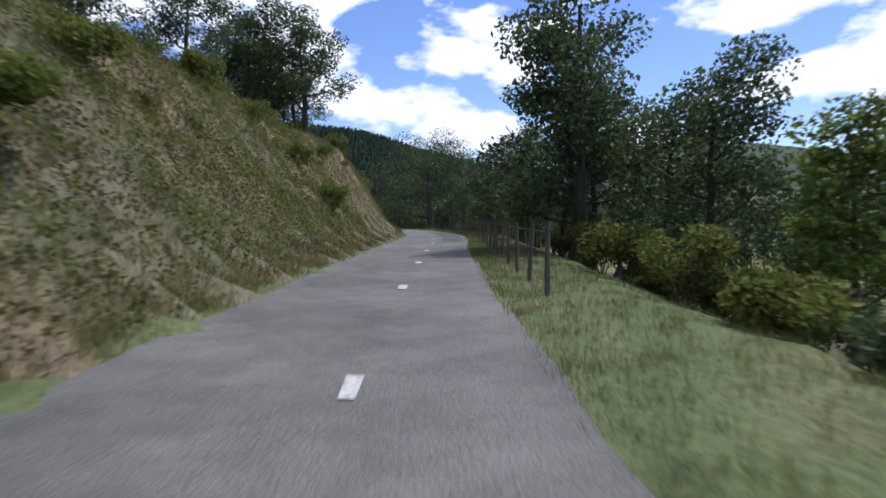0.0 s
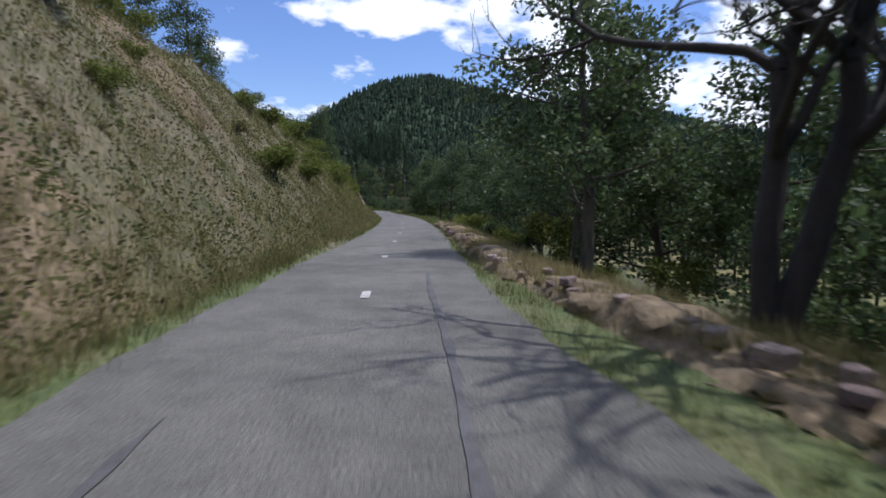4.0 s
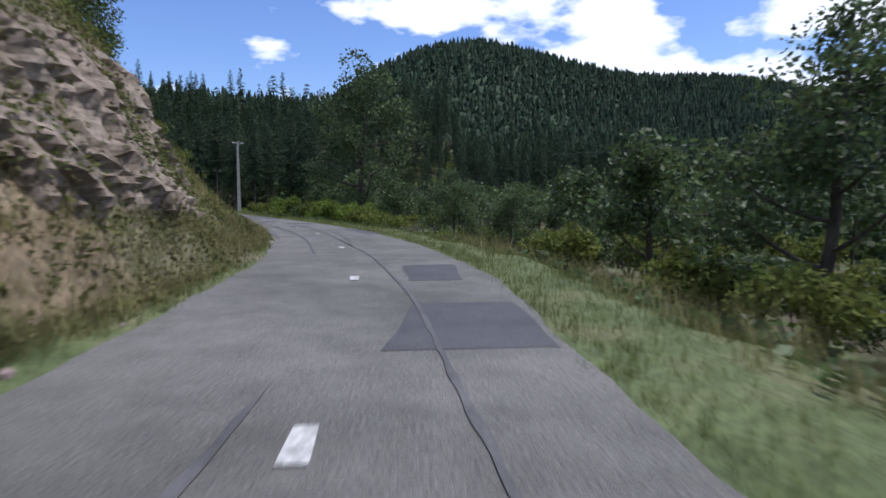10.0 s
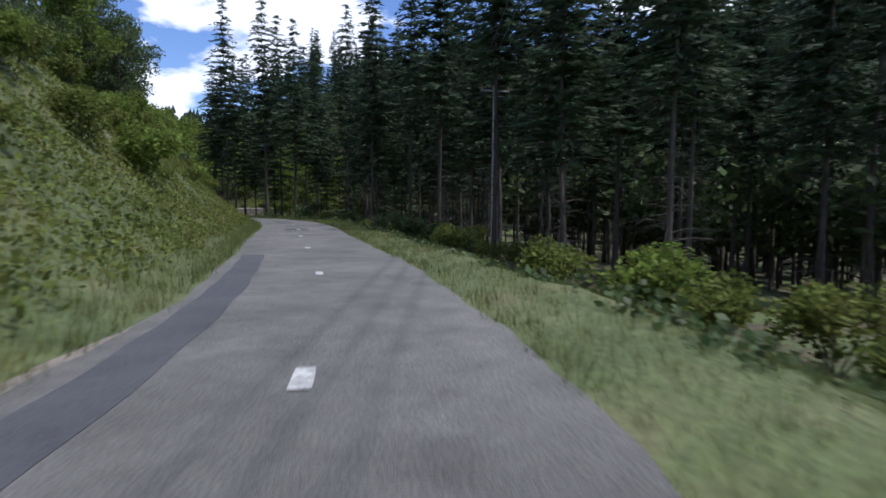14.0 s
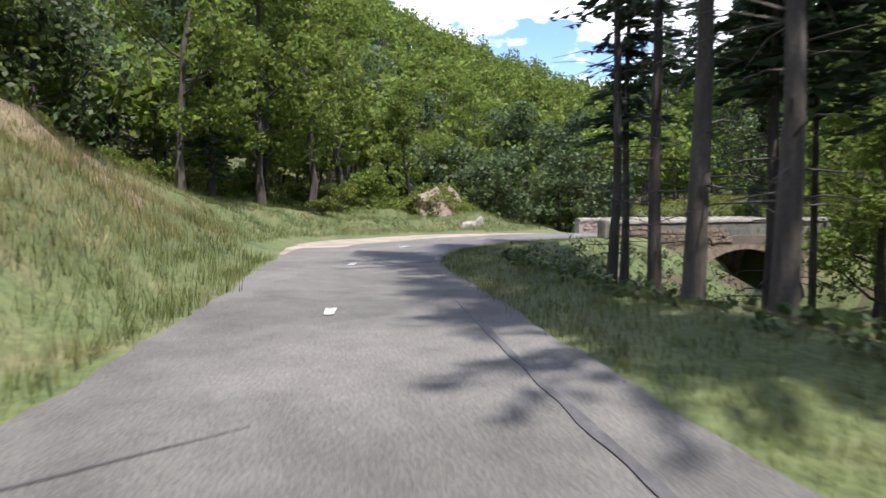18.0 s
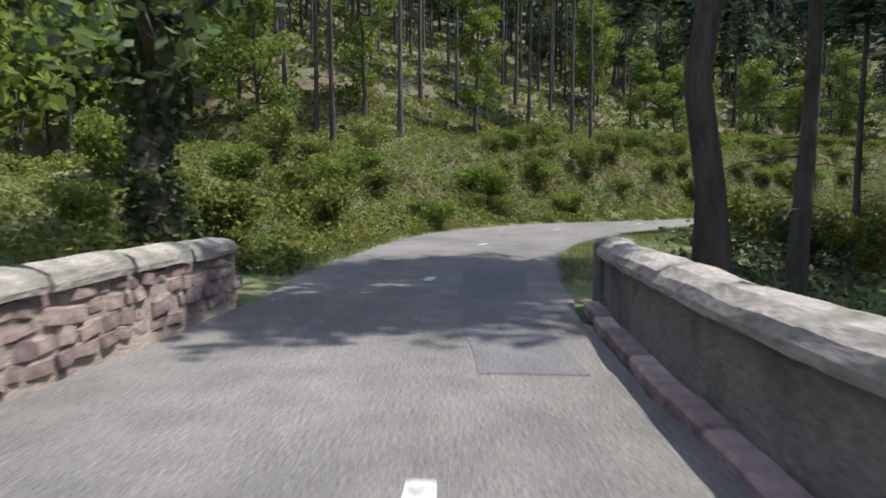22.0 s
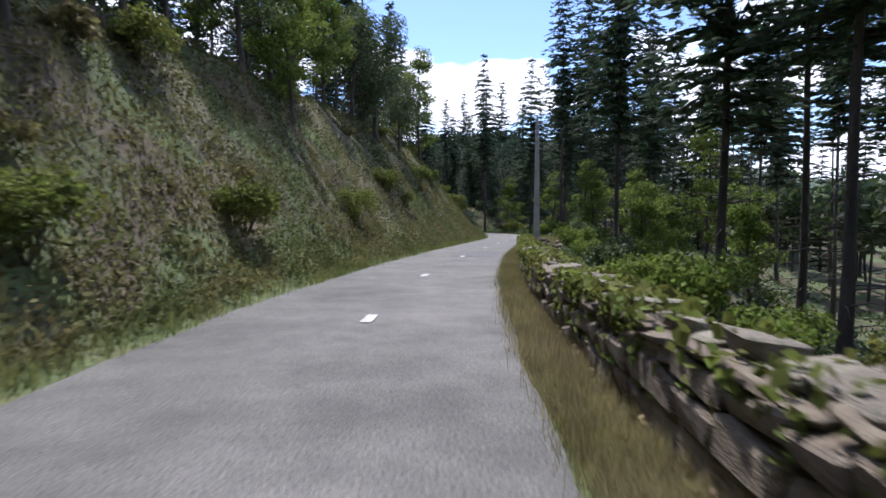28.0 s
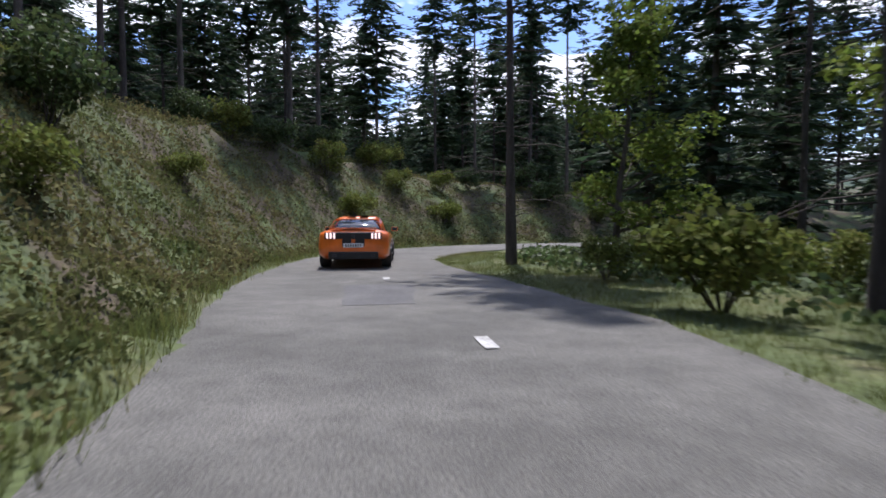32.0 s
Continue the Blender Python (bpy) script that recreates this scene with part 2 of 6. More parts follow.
def line_of(headings, start, step=10.0):
    kx = np.arange(len(headings)) * step
    kv = np.radians(headings)
    su = np.arange(0, kx[-1], 1.0)
    dv = np.gradient(kv, kx)

    def head(x):
        i = np.clip((x / step).astype(int), 0, len(kx) - 2)
        u = (x - kx[i]) / step
        return ((2 * u**3 - 3 * u**2 + 1) * kv[i] + (u**3 - 2 * u**2 + u) * step * dv[i]
                + (3 * u**2 - 2 * u**3) * kv[i + 1] + (u**3 - u**2) * step * dv[i + 1])
    h = head(su + 0.5)
    way = np.stack([-np.sin(h), np.cos(h)], -1)
    pts = np.array(start) + np.concatenate([[[0, 0]], np.cumsum(way, 0)[:-1]])
    return su, pts, head(su)


SU, LINE, HEAD = line_of(HEADINGS, START)
LENGTH = SU[-1]


def at(s, d=0.0):
    """The place s metres along the road and d metres left of its middle."""
    s = np.asarray(s, float)
    x, y, h = (np.interp(s, SU, v) for v in (LINE[:, 0], LINE[:, 1], HEAD))
    return np.stack([x - np.cos(h) * d, y - np.sin(h) * d], -1)


def heading(s):
    return float(np.interp(s, SU, HEAD))


LINE_T = LINE[::2].T.copy()
LINE_SQ = (LINE[::2]**2).sum(1)


def to_road(x, y):
    """For places: how far along the road, and how far left of its middle."""
    x, y = np.ravel(x), np.ravel(y)
    s, d = np.empty(len(x)), np.empty(len(x))
    left = np.stack([-np.cos(HEAD), -np.sin(HEAD)], -1)
    for a in range(0, len(x), 20000):
        p = np.stack([x[a:a + 20000], y[a:a + 20000]], -1)
        k = np.argmin(LINE_SQ - 2 * (p @ LINE_T), 1) * 2
        v = p - LINE[k]
        fwd = np.stack([-np.sin(HEAD[k]), np.cos(HEAD[k])], -1)
        s[a:a + 20000] = SU[k] + np.clip((v * fwd).sum(-1), -1, 1)
        side = np.sign((v * left[k]).sum(-1))
        d[a:a + 20000] = side * np.maximum(np.abs((v * left[k]).sum(-1)), np.hypot(v[:, 0], v[:, 1]) - 1.0)
    return s, d


def table(*pairs):
    return np.array(pairs, float).T


EDGE_L = table((0, 2.3), (68, 2.3), (80, 2.0), (93, 1.6), (107, 1.6), (120, 1.9), (135, 1.65), (180, 1.75), (215, 2.2), (232, 2.5), (248, 2.2), (265, 1.9), (317, 1.95), (371, 2.0), (394, 1.75), (405, 1.7), (411, 2.7), (417, 4.7), (424, 4.7), (428, 3.0), (430.5, 2.1), (446, 2.05), (452, 3.0), (460, 5.0), (466, 5.3), (474, 3.1), (492, 2.7), (532, 2.6), (547, 2.2), (562, 1.8), (576, 1.1), (582, 1.0), (590, 1.8), (600, 2.2), (650, 2.2))
EDGE_R = table((0, 1.65), (65, 1.65), (88, 2.4), (104, 3.0), (110, 2.8), (118, 1.9), (186, 2.2), (230, 1.7), (247, 2.1), (254, 2.4), (275, 2.3), (312, 1.75), (370, 2.2), (390, 2.65), (400, 2.5), (404, 2.3), (412, 1.6), (421, 1.6), (430, 2.1), (446, 2.0), (457, 1.4), (490, 1.3), (545, 1.35), (560, 1.5), (572, 2.6), (580, 3.3), (588, 4.3), (594, 3.5), (601, 2.0), (650, 2.0))
BANK_TILT = table((0, 1.2), (66, 1.25), (80, 1.6), (100, 1.6), (115, 1.3), (150, 1.2), (215, 1.0), (240, 1.2), (250, 1.9), (258, 1.7), (266, 1.0), (330, 1.05), (360, 1.0), (395, 0.95), (408, 0.75), (415, 0.45), (421, 0.2), (434, 0.12), (448, 0.05), (456, 0.45), (468, 0.9), (520, 1.4), (560, 1.5), (585, 1.25), (605, 1.1), (625, 0.4), (650, 0.3))
BANK_TOP = table((0, 6.2), (55, 6.2), (70, 5.6), (80, 6), (100, 6.6), (115, 7), (150, 6.5), (190, 6), (225, 5), (250, 6.5), (265, 6), (330, 6), (395, 6.2), (408, 4.6), (415, 2.6), (422, 1.2), (434, 0.5), (448, 0.4), (456, 3), (480, 4.2), (520, 6), (560, 7), (585, 5), (605, 4.5), (625, 1.5), (650, 1))
DROP = table((0, 3.2), (110, 3.5), (130, 4), (220, 3), (300, 2.6), (360, 1.8), (400, 3), (424, 5), (448, 3), (456, 0.8), (485, 1.2), (515, 3), (560, 4), (572, 1.0), (600, 0.6), (650, 0.6))
VERGE_R = table((0, 2.2), (100, 3.0), (112, 1.4), (150, 1.2), (175, 1.6), (250, 1.6), (290, 2.0), (360, 1.8), (400, 3.2), (420, 1.0), (447, 1.5), (456, 4.0), (480, 2.0), (515, 0.9), (560, 1.2), (570, 3.0), (600, 5.0), (650, 4.0))


def val(tab, s):
    return np.interp(s, tab[0], tab[1])


def wide_land(x, y):
    """The hills and the valley, away from the road."""
    z = np.full_like(x, -5.5)
    high = np.interp(x, [-520, -430, -360], [14, 32, 58])
    ridge = np.interp(x, [-600, -360, -330, -290, -230, 100], [-100, -84, -72, -40, 0, 6])
    z += high * smooth((ridge - y) / 120) * smooth((x + 900) / 300)
    z += 137 * np.exp(-((x + 760) / 130)**2 - ((y - 45) / 165)**2)
    z += 46 * np.exp(-((x + 560) / 110)**2 - ((y + 89) / 105)**2)
    z += 38 * np.exp(-((x + 554) / 95)**2 - ((y - 267) / 155)**2)
    z += 112 * np.exp(-((x + 800) / 200)**2 - ((y - 330) / 180)**2)
    z += 70 * np.exp(-((x + 330) / 210)**2 - ((y - 480) / 150)**2)
    z += 330 * np.exp(-((x + 2400) / 800)**2 - ((y - 1100) / 600)**2)
    z += 150 * np.exp(-((x - 200) / 700)**2 - ((y - 1500) / 500)**2)
    return z


def land(x, y, rough=True):
    """The height of the ground at places."""
    x, y = np.asarray(x, float), np.asarray(y, float)
    shape = x.shape
    x, y = x.ravel(), y.ravel()
    s, d = to_road(x, y)
    a = np.abs(d)
    el, er = val(EDGE_L, s), val(EDGE_R, s)
    tilt, top = val(BANK_TILT, s), val(BANK_TOP, s)
    up = np.clip(a - el - 0.9, 0, None)
    bank = tilt * up
    run = top / np.maximum(tilt, 0.02)
    bank = np.where(up > run, top + (up - run) * 0.22, bank)
    dn = np.clip(a - er - val(VERGE_R, s), 0, None)
    fall = -np.minimum(dn * 0.42, val(DROP, s))
    near = np.where(d > 0, bank, fall)
    wide = wide_land(x, y)
    # the steep wooded hillside above the road beyond the bridge
    steep = np.interp(s, [452, 468, 560, 600], [0, 0.5, 0.5, 0.0])
    wide = np.where((d > 0) & (s > 452), np.maximum(wide, 3 * smooth((s - 452) / 16) * smooth((610 - s) / 30) - 5.5 * smooth((s - 590) / 20) + np.minimum(steep * np.clip(a - 9, 0, None), np.interp(s, [452, 470, 490], [15, 24, 44]))), wide)
    w = smooth((a - 9) / np.where((d > 0) & (s > 452), 16, 34))
    z = near * (1 - w) + wide * w
    # the stream's bed under the bridge
    gap = smooth((s - 430.5) / 1.5) * smooth((445.5 - s) / 1.5)
    dip = -4.6 + 0.05 * a
    z = np.where((gap > 0) & (a < 30), z * (1 - gap) + np.minimum(dip, z) * gap, z)
    if rough:
        n = (np.sin(x * 0.9 + 2.1 * np.sin(y * 0.43)) * np.sin(y * 1.1 + 1.7 * np.sin(x * 0.37)) * 0.5
             + np.sin(x * 2.3 + y * 1.1) * np.sin(y * 2.7 - x * 0.6) * 0.3)
        amp = np.where(d > 0, smooth((a - el - 0.9) / 2.5) * 0.55, smooth((a - er - 0.7) / 3) * 0.3)
        z = z + n * amp * smooth((tilt + 0.2) / 0.8)
    hw = np.where(d > 0, el, er)
    z = np.where(a < hw + 0.5, np.minimum(z, -0.03), z)
    z = np.where((a < hw) & (gap < 0.01), -0.05, z)
    return z.reshape(shape)


def mesh_from(name, verts, faces, mats=(), index=None, flat=False):
    me = bpy.data.meshes.new(name)
    verts = np.asarray(verts, np.float32)
    faces = np.asarray(faces, np.int32)
    k = faces.shape[1]
    me.vertices.add(len(verts))
    me.vertices.foreach_set("co", verts.ravel())
    me.loops.add(faces.size)
    me.loops.foreach_set("vertex_index", faces.ravel())
    me.polygons.add(len(faces))
    me.polygons.foreach_set("loop_start", np.arange(len(faces), dtype=np.int32) * k)
    for m in mats:
        me.materials.append(m)
    if index is not None:
        me.polygons.foreach_set("material_index", np.asarray(index, np.int32))
    me.polygons.foreach_set("use_smooth", np.full(len(faces), not flat))
    me.update(calc_edges=True)
    me.validate()
    return me


def part(name, bm, material, parent, label=""):
    """A bmesh or a mesh as one mesh object under a thing or a part."""
    if isinstance(bm, bmesh.types.BMesh):
        me = bpy.data.meshes.new(name)
        bm.to_mesh(me)
        bm.free()
    else:
        me = bm
    if not me.materials:
        me.materials.append(material)
    ob = new(name, me)
    ob.parent = parent
    if label:
        ob["label"] = label
    return ob


def thing(name, label, category, m=None, group="", kind=""):
    ob = new(name)
    if m is not None:
        ob.matrix_world = m
    return tagged(ob, label, category, group, kind)


GRID = {}


def build_ground():
    fine_x, fine_y = np.arange(-512, 62, 1.25), np.arange(-175, 135, 1.25)

    def out(a, b):
        grow = 3.0 * 1.22 ** np.arange(36)
        lo, hi = a - np.cumsum(grow), b + np.cumsum(grow)
        return lo[lo > -4600][::-1], hi[hi < 4600]
    lo, hi = out(fine_x[0], fine_x[-1])
    xs = np.concatenate([lo, fine_x, hi])
    lo, hi = out(fine_y[0], fine_y[-1])
    ys = np.concatenate([lo, fine_y, hi])
    gx, gy = np.meshgrid(xs, ys)
    z = land(gx, gy)
    GRID.update(x=xs, y=ys, z=z)
    v = np.stack([gx.ravel(), gy.ravel(), z.ravel()], -1)
    nx, ny = len(xs), len(ys)
    i = (np.arange(ny - 1)[:, None] * nx + np.arange(nx - 1)).ravel()
    f = np.stack([i, i + 1, i + 1 + nx, i + nx], -1)
    cx, cy = v[f, 0].mean(1), v[f, 1].mean(1)
    s, d = to_road(cx, cy)
    a = np.abs(d)
    mix = np.sin(cx * 0.31 + 2 * np.sin(cy * 0.17)) * np.sin(cy * 0.27 + 1.3 * np.sin(cx * 0.23))
    idx = np.full(len(f), 4)
    left, right = d > 0, d <= 0
    idx[left & (s < 325) & (a < 20)] = 1
    idx[left & (s < 285) & (a < 20) & (mix > 0.62)] = 2
    idx[left & (s > 64) & (s < 106) & (a > val(EDGE_L, s) + 2.2) & (a < 14)] = 2
    idx[left & (s >= 325) & (s < 455) & (a < 14)] = 0
    idx[left & (s >= 385) & (s < 412) & (a > 6) & (a < 14) & (mix > 0.0)] = 2
    idx[left & (s >= 455) & (s < 512) & (a < val(EDGE_L, s) + 1.6)] = 0
    idx[left & (s >= 512) & (a < 14)] = 4
    idx[left & (s >= 512) & (s < 582) & (a < 14) & (mix < -0.3)] = 1
    idx[left & (s >= 582) & (a < 14) & (mix < 0.1)] = 4
    idx[left & (a < val(EDGE_L, s) + np.where(s < 285, 0.5, 1.2))] = 0
    idx[right & (a < val(EDGE_R, s) + val(VERGE_R, s) + 2)] = 0
    idx[right & (s < 230) & (a > 18)] = 5
    idx[right & (s > 526) & (s < 562) & (a < 4)] = 1
    far = (np.hypot(cx + 230, cy) > 330) | ((cx < -560))
    idx[far | ((a > 60) & (cx < -330))] = 6
    me = mesh_from("ground", v, f, [M[k] for k in ("green_ground", "dry_ground", "earth", "gravel", "litter", "meadow", "far_green")], idx)
    g = new("ground", me)
    tagged(g, "grassy hill ground with dry cut banks and forest floor", "ground", kind="structure")


build_ground()


def on_ground(x, y):
    """The height of the built ground's own surface at places."""
    x, y = np.asarray(x, float), np.asarray(y, float)
    gx, gy, gz = GRID["x"], GRID["y"], GRID["z"]
    i = np.clip(np.searchsorted(gx, x) - 1, 0, len(gx) - 2)
    j = np.clip(np.searchsorted(gy, y) - 1, 0, len(gy) - 2)
    u = (x - gx[i]) / (gx[i + 1] - gx[i])
    v = (y - gy[j]) / (gy[j + 1] - gy[j])
    return (gz[j, i] * (1 - u) + gz[j, i + 1] * u) * (1 - v) + (gz[j + 1, i] * (1 - u) + gz[j + 1, i + 1] * u) * v


def ribbon(name, s0, s1, left, right, z, thick, material, step=1.0):
    """A strip along the road between two offsets, as a closed slab."""
    s = np.arange(s0, s1 + 1e-6, step)
    ll = left(s) if callable(left) else np.full(len(s), left)
    rr = right(s) if callable(right) else np.full(len(s), right)
    a, b = at(s, 0), at(s, 0)
    h = np.interp(s, SU, HEAD)
    nl = np.stack([-np.cos(h), -np.sin(h)], -1)
    a, b = a + nl * ll[:, None], b + nl * rr[:, None]
    n = len(s)
    mid = at(s, 0) + nl * ((ll + rr) / 2)[:, None]
    v = np.concatenate([np.c_[a, np.full(n, z)], np.c_[mid, np.full(n, z + CROWN * (thick > 0.03))], np.c_[b, np.full(n, z)],
                        np.c_[a, np.full(n, z - thick)], np.c_[b, np.full(n, z - thick)]])
    i = np.arange(n - 1)
    A, Mi, B, C, D = i, i + n, i + 2 * n, i + 3 * n, i + 4 * n
    f = np.concatenate([np.c_[A, Mi, Mi + 1, A + 1][:, ::-1], np.c_[Mi, B, B + 1, Mi + 1][:, ::-1],
                        np.c_[A, A + 1, C + 1, C][:, ::-1], np.c_[B, D, D + 1, B + 1][:, ::-1], np.c_[C, C + 1, D + 1, D][:, ::-1]])
    caps = np.array([[0, 3 * n, 4 * n, 2 * n], [n - 1, 3 * n - 1, 5 * n - 1, 4 * n - 1]])
    me = mesh_from(name, v, np.concatenate([f, caps]), [material], flat=True)
    return me


CROWN = 0.0
wob = lambda s, k: 0.05 * np.sin(s * 0.7 + k) + 0.03 * np.sin(s * 2.3 + 2 * k) + 0.02 * np.sin(s * 5.9 + k)
road = new("road", ribbon("road", 0, LENGTH - 1, lambda s: val(EDGE_L, s) + wob(s, 1), lambda s: -val(EDGE_R, s) + wob(s, 4), 0.0, 0.12, M["asphalt"], 0.5))
shoulder = new("gravel_shoulder", ribbon("gravel_shoulder", 262, 336, lambda s: val(EDGE_L, s) + np.minimum(1, np.minimum(s - 262, 336 - s) / 8) * (0.75 + 0.18 * np.sin(s * 0.8) + 0.1 * np.sin(s * 2.9) + 0.06 * np.sin(s * 7.1)), lambda s: val(EDGE_L, s) - 0.12, -0.012, 0.1, M["gravel"], 0.25))
tagged(shoulder, "sandy gravel shoulder at the road's edge", "shoulder", kind="structure")
shoulder = new("gravel_shoulder", ribbon("gravel_shoulder", 412, 429, lambda s: val(EDGE_L, s) + np.minimum(1, np.minimum(s - 412, 429 - s) / 5) * (0.85 + 0.2 * np.sin(s * 0.8) + 0.12 * np.sin(s * 2.9) + 0.06 * np.sin(s * 7.1)), lambda s: np.minimum(val(EDGE_L, s) - 0.12, np.interp(s, [412, 415], [9, 2.75]) + 0.12 * np.sin(s * 1.3) + 0.08 * np.sin(s * 3.7)), 0.008, 0.1, M["sand"], 0.25))
tagged(shoulder, "wide sandy gravel shoulder in the bend", "shoulder", kind="structure")
tagged(road, "narrow worn grey asphalt road with patches and cracks", "road", kind="structure")


# ---- plants: how each kind is made ----
def tube(path, radii, sides=7):
    """Vertices and quads of a tapering tube along a path."""
    path, radii = np.asarray(path, float), np.asarray(radii, float)
    n = len(path)
    t = np.gradient(path, axis=0)
    t /= np.linalg.norm(t, axis=1)[:, None] + 1e-9
    ref = np.where(np.abs(t[:, 2:3]) > 0.9, [[1.0, 0, 0]], [[0, 0, 1.0]])
    u = np.cross(t, ref)
    u /= np.linalg.norm(u, axis=1)[:, None] + 1e-9
    w = np.cross(t, u)
    a = np.arange(sides) / sides * 2 * np.pi
    ring = np.cos(a)[None, :, None] * u[:, None] + np.sin(a)[None, :, None] * w[:, None]
    v = path[:, None] + ring * radii[:, None, None]
    i = np.arange(n - 1)[:, None] * sides
    j = np.arange(sides)[None]
    k = (j + 1) % sides
    f = np.stack([i + j, i + k, i + sides + k, i + sides + j], -1).reshape(-1, 4)
    return v.reshape(-1, 3), f


def join(pieces):
    vs, fs, n = [], [], 0
    for v, f in pieces:
        vs.append(v)
        fs.append(f + n)
        n += len(v)
    return np.concatenate(vs), np.concatenate(fs)


def leaves(r, centres, size, long=1.6, up=0.3):
    """A rhombic leaf, or spray of leaves, at each centre, each turned its own way."""
    n = len(centres)
    a = r.normal(size=(n, 3))
    a[:, 2] *= 0.7
    a /= np.linalg.norm(a, axis=1)[:, None]
    b = r.normal(size=(n, 3))
    b[:, 2] += up
    b = np.cross(a, b)
    b /= np.linalg.norm(b, axis=1)[:, None]
    s = size * r.uniform(0.6, 1.4, (n, 1))
    v = np.stack([centres - a * s * long / 2, centres + b * s / 2, centres + a * s * long / 2, centres - b * s / 2], 1)
    return v.reshape(-1, 3), np.arange(4 * n).reshape(-1, 4)


def broadleaf(seed, height, spread, base, count, size, bark, leaf, trunk_r, bare=False, lean=0.0, gaps=0.35):
    """Trunk with limbs, and a crown of leaves hung in uneven clumps at the limbs' ends."""
    r = np.random.default_rng(seed)
    k = 9
    up = np.linspace(0, 1, k)
    bend = np.cumsum(r.normal(0, 0.12, (k, 2)), 0) * height / 12
    trunk = np.c_[bend[:, 0] + lean * up * height, bend[:, 1], up * height * 0.86]
    trunk[0, :2] = 0
    pieces = [tube(trunk, trunk_r * (1.25 - up) ** 0.9 * np.where(up < 0.06, 1.35, 1), 8)]
    ends = []
    limbs = int(7 + height * 0.5) if not bare else int(9 + height * 0.9)
    for i in range(limbs):
        h = base * 0.8 + (0.97 - base * 0.8) * (i + r.random() * 0.6) / limbs
        p0 = np.array([np.interp(h, up, trunk[:, j]) for j in range(3)])
        ang = i * 2.4 + r.normal(0, 0.4)
        reach = spread * (1.0 - 0.55 * max(0, h - base) / (1 - base + 1e-6)) * r.uniform(0.65, 1.1)
        rise = reach * r.uniform(0.25, 0.9)
        q = np.linspace(0, 1, 6)[:, None]
        path = p0 + q * np.array([math.cos(ang) * reach, math.sin(ang) * reach, 0]) + q**1.4 * np.array([0, 0, rise])
        path += np.cumsum(r.normal(0, 0.07, (6, 3)), 0) * reach * 0.5 * q
        rad = trunk_r * 0.45 * (1.15 - h) * (1.05 - q[:, 0]) + 0.012
        pieces.append(tube(path, rad, 5))
        ends += [path[-1], path[4], path[3]]
        for j in range(4 if bare else 2):
            a0 = path[2 + j % 4]
            d1 = r.normal(0, 1, 3) + [0, 0, 0.6]
            d1 = d1 / np.linalg.norm(d1) * reach * r.uniform(0.3, 0.55)
            q2 = np.linspace(0, 1, 4)[:, None]
            tw = a0 + q2 * d1 + np.cumsum(r.normal(0, 0.06, (4, 3)), 0) * reach * q2 * 0.6
            pieces.append(tube(tw, 0.35 * rad[2] * (1.1 - q2[:, 0]) + 0.008, 4))
            ends.append(tw[-1])
            if bare:
                for _ in range(3):
                    d2 = r.normal(0, 1, 3) + [0, 0, 0.4]
                    d2 = d2 / np.linalg.norm(d2) * reach * r.uniform(0.12, 0.3)
                    b0 = tw[r.integers(1, 4)]
                    pieces.append(tube(np.array([b0, b0 + d2 * 0.5 + r.normal(0, 0.05, 3), b0 + d2]), [0.02, 0.013, 0.006], 3))
    if count == 0:
        cuts = [i for i, (v, f) in enumerate(pieces) if i == 0 or (len(v) == 30)] + [len(pieces)]
        return mesh_from("wood", *pieces[0], [bark]), [mesh_from("branch", *join(pieces[a:b]), [bark]) for a, b in zip(cuts[1:-1], cuts[2:])]
    wood = mesh_from("wood", *join(pieces), [bark])
    ends = np.array(ends)
    top = np.c_[r.normal(0, spread * 0.3, (6, 2)) + trunk[-1, :2], r.uniform(height * 0.82, height * 0.97, 6)]
    ends = np.concatenate([ends, top])
    ends = ends[r.random(len(ends)) > gaps * 0.5]
    c = ends[r.integers(0, len(ends), count)]
    off = r.normal(size=(count, 3))
    off /= np.linalg.norm(off, axis=1)[:, None]
    rad = spread * 0.27 * (0.35 + 0.65 * r.random((count, 1)) ** 0.5)
    c = c + off * rad * [1.1, 1.1, 0.75]
    crown = mesh_from("crown", *leaves(r, c, size), [leaf], flat=True)
    return wood, crown


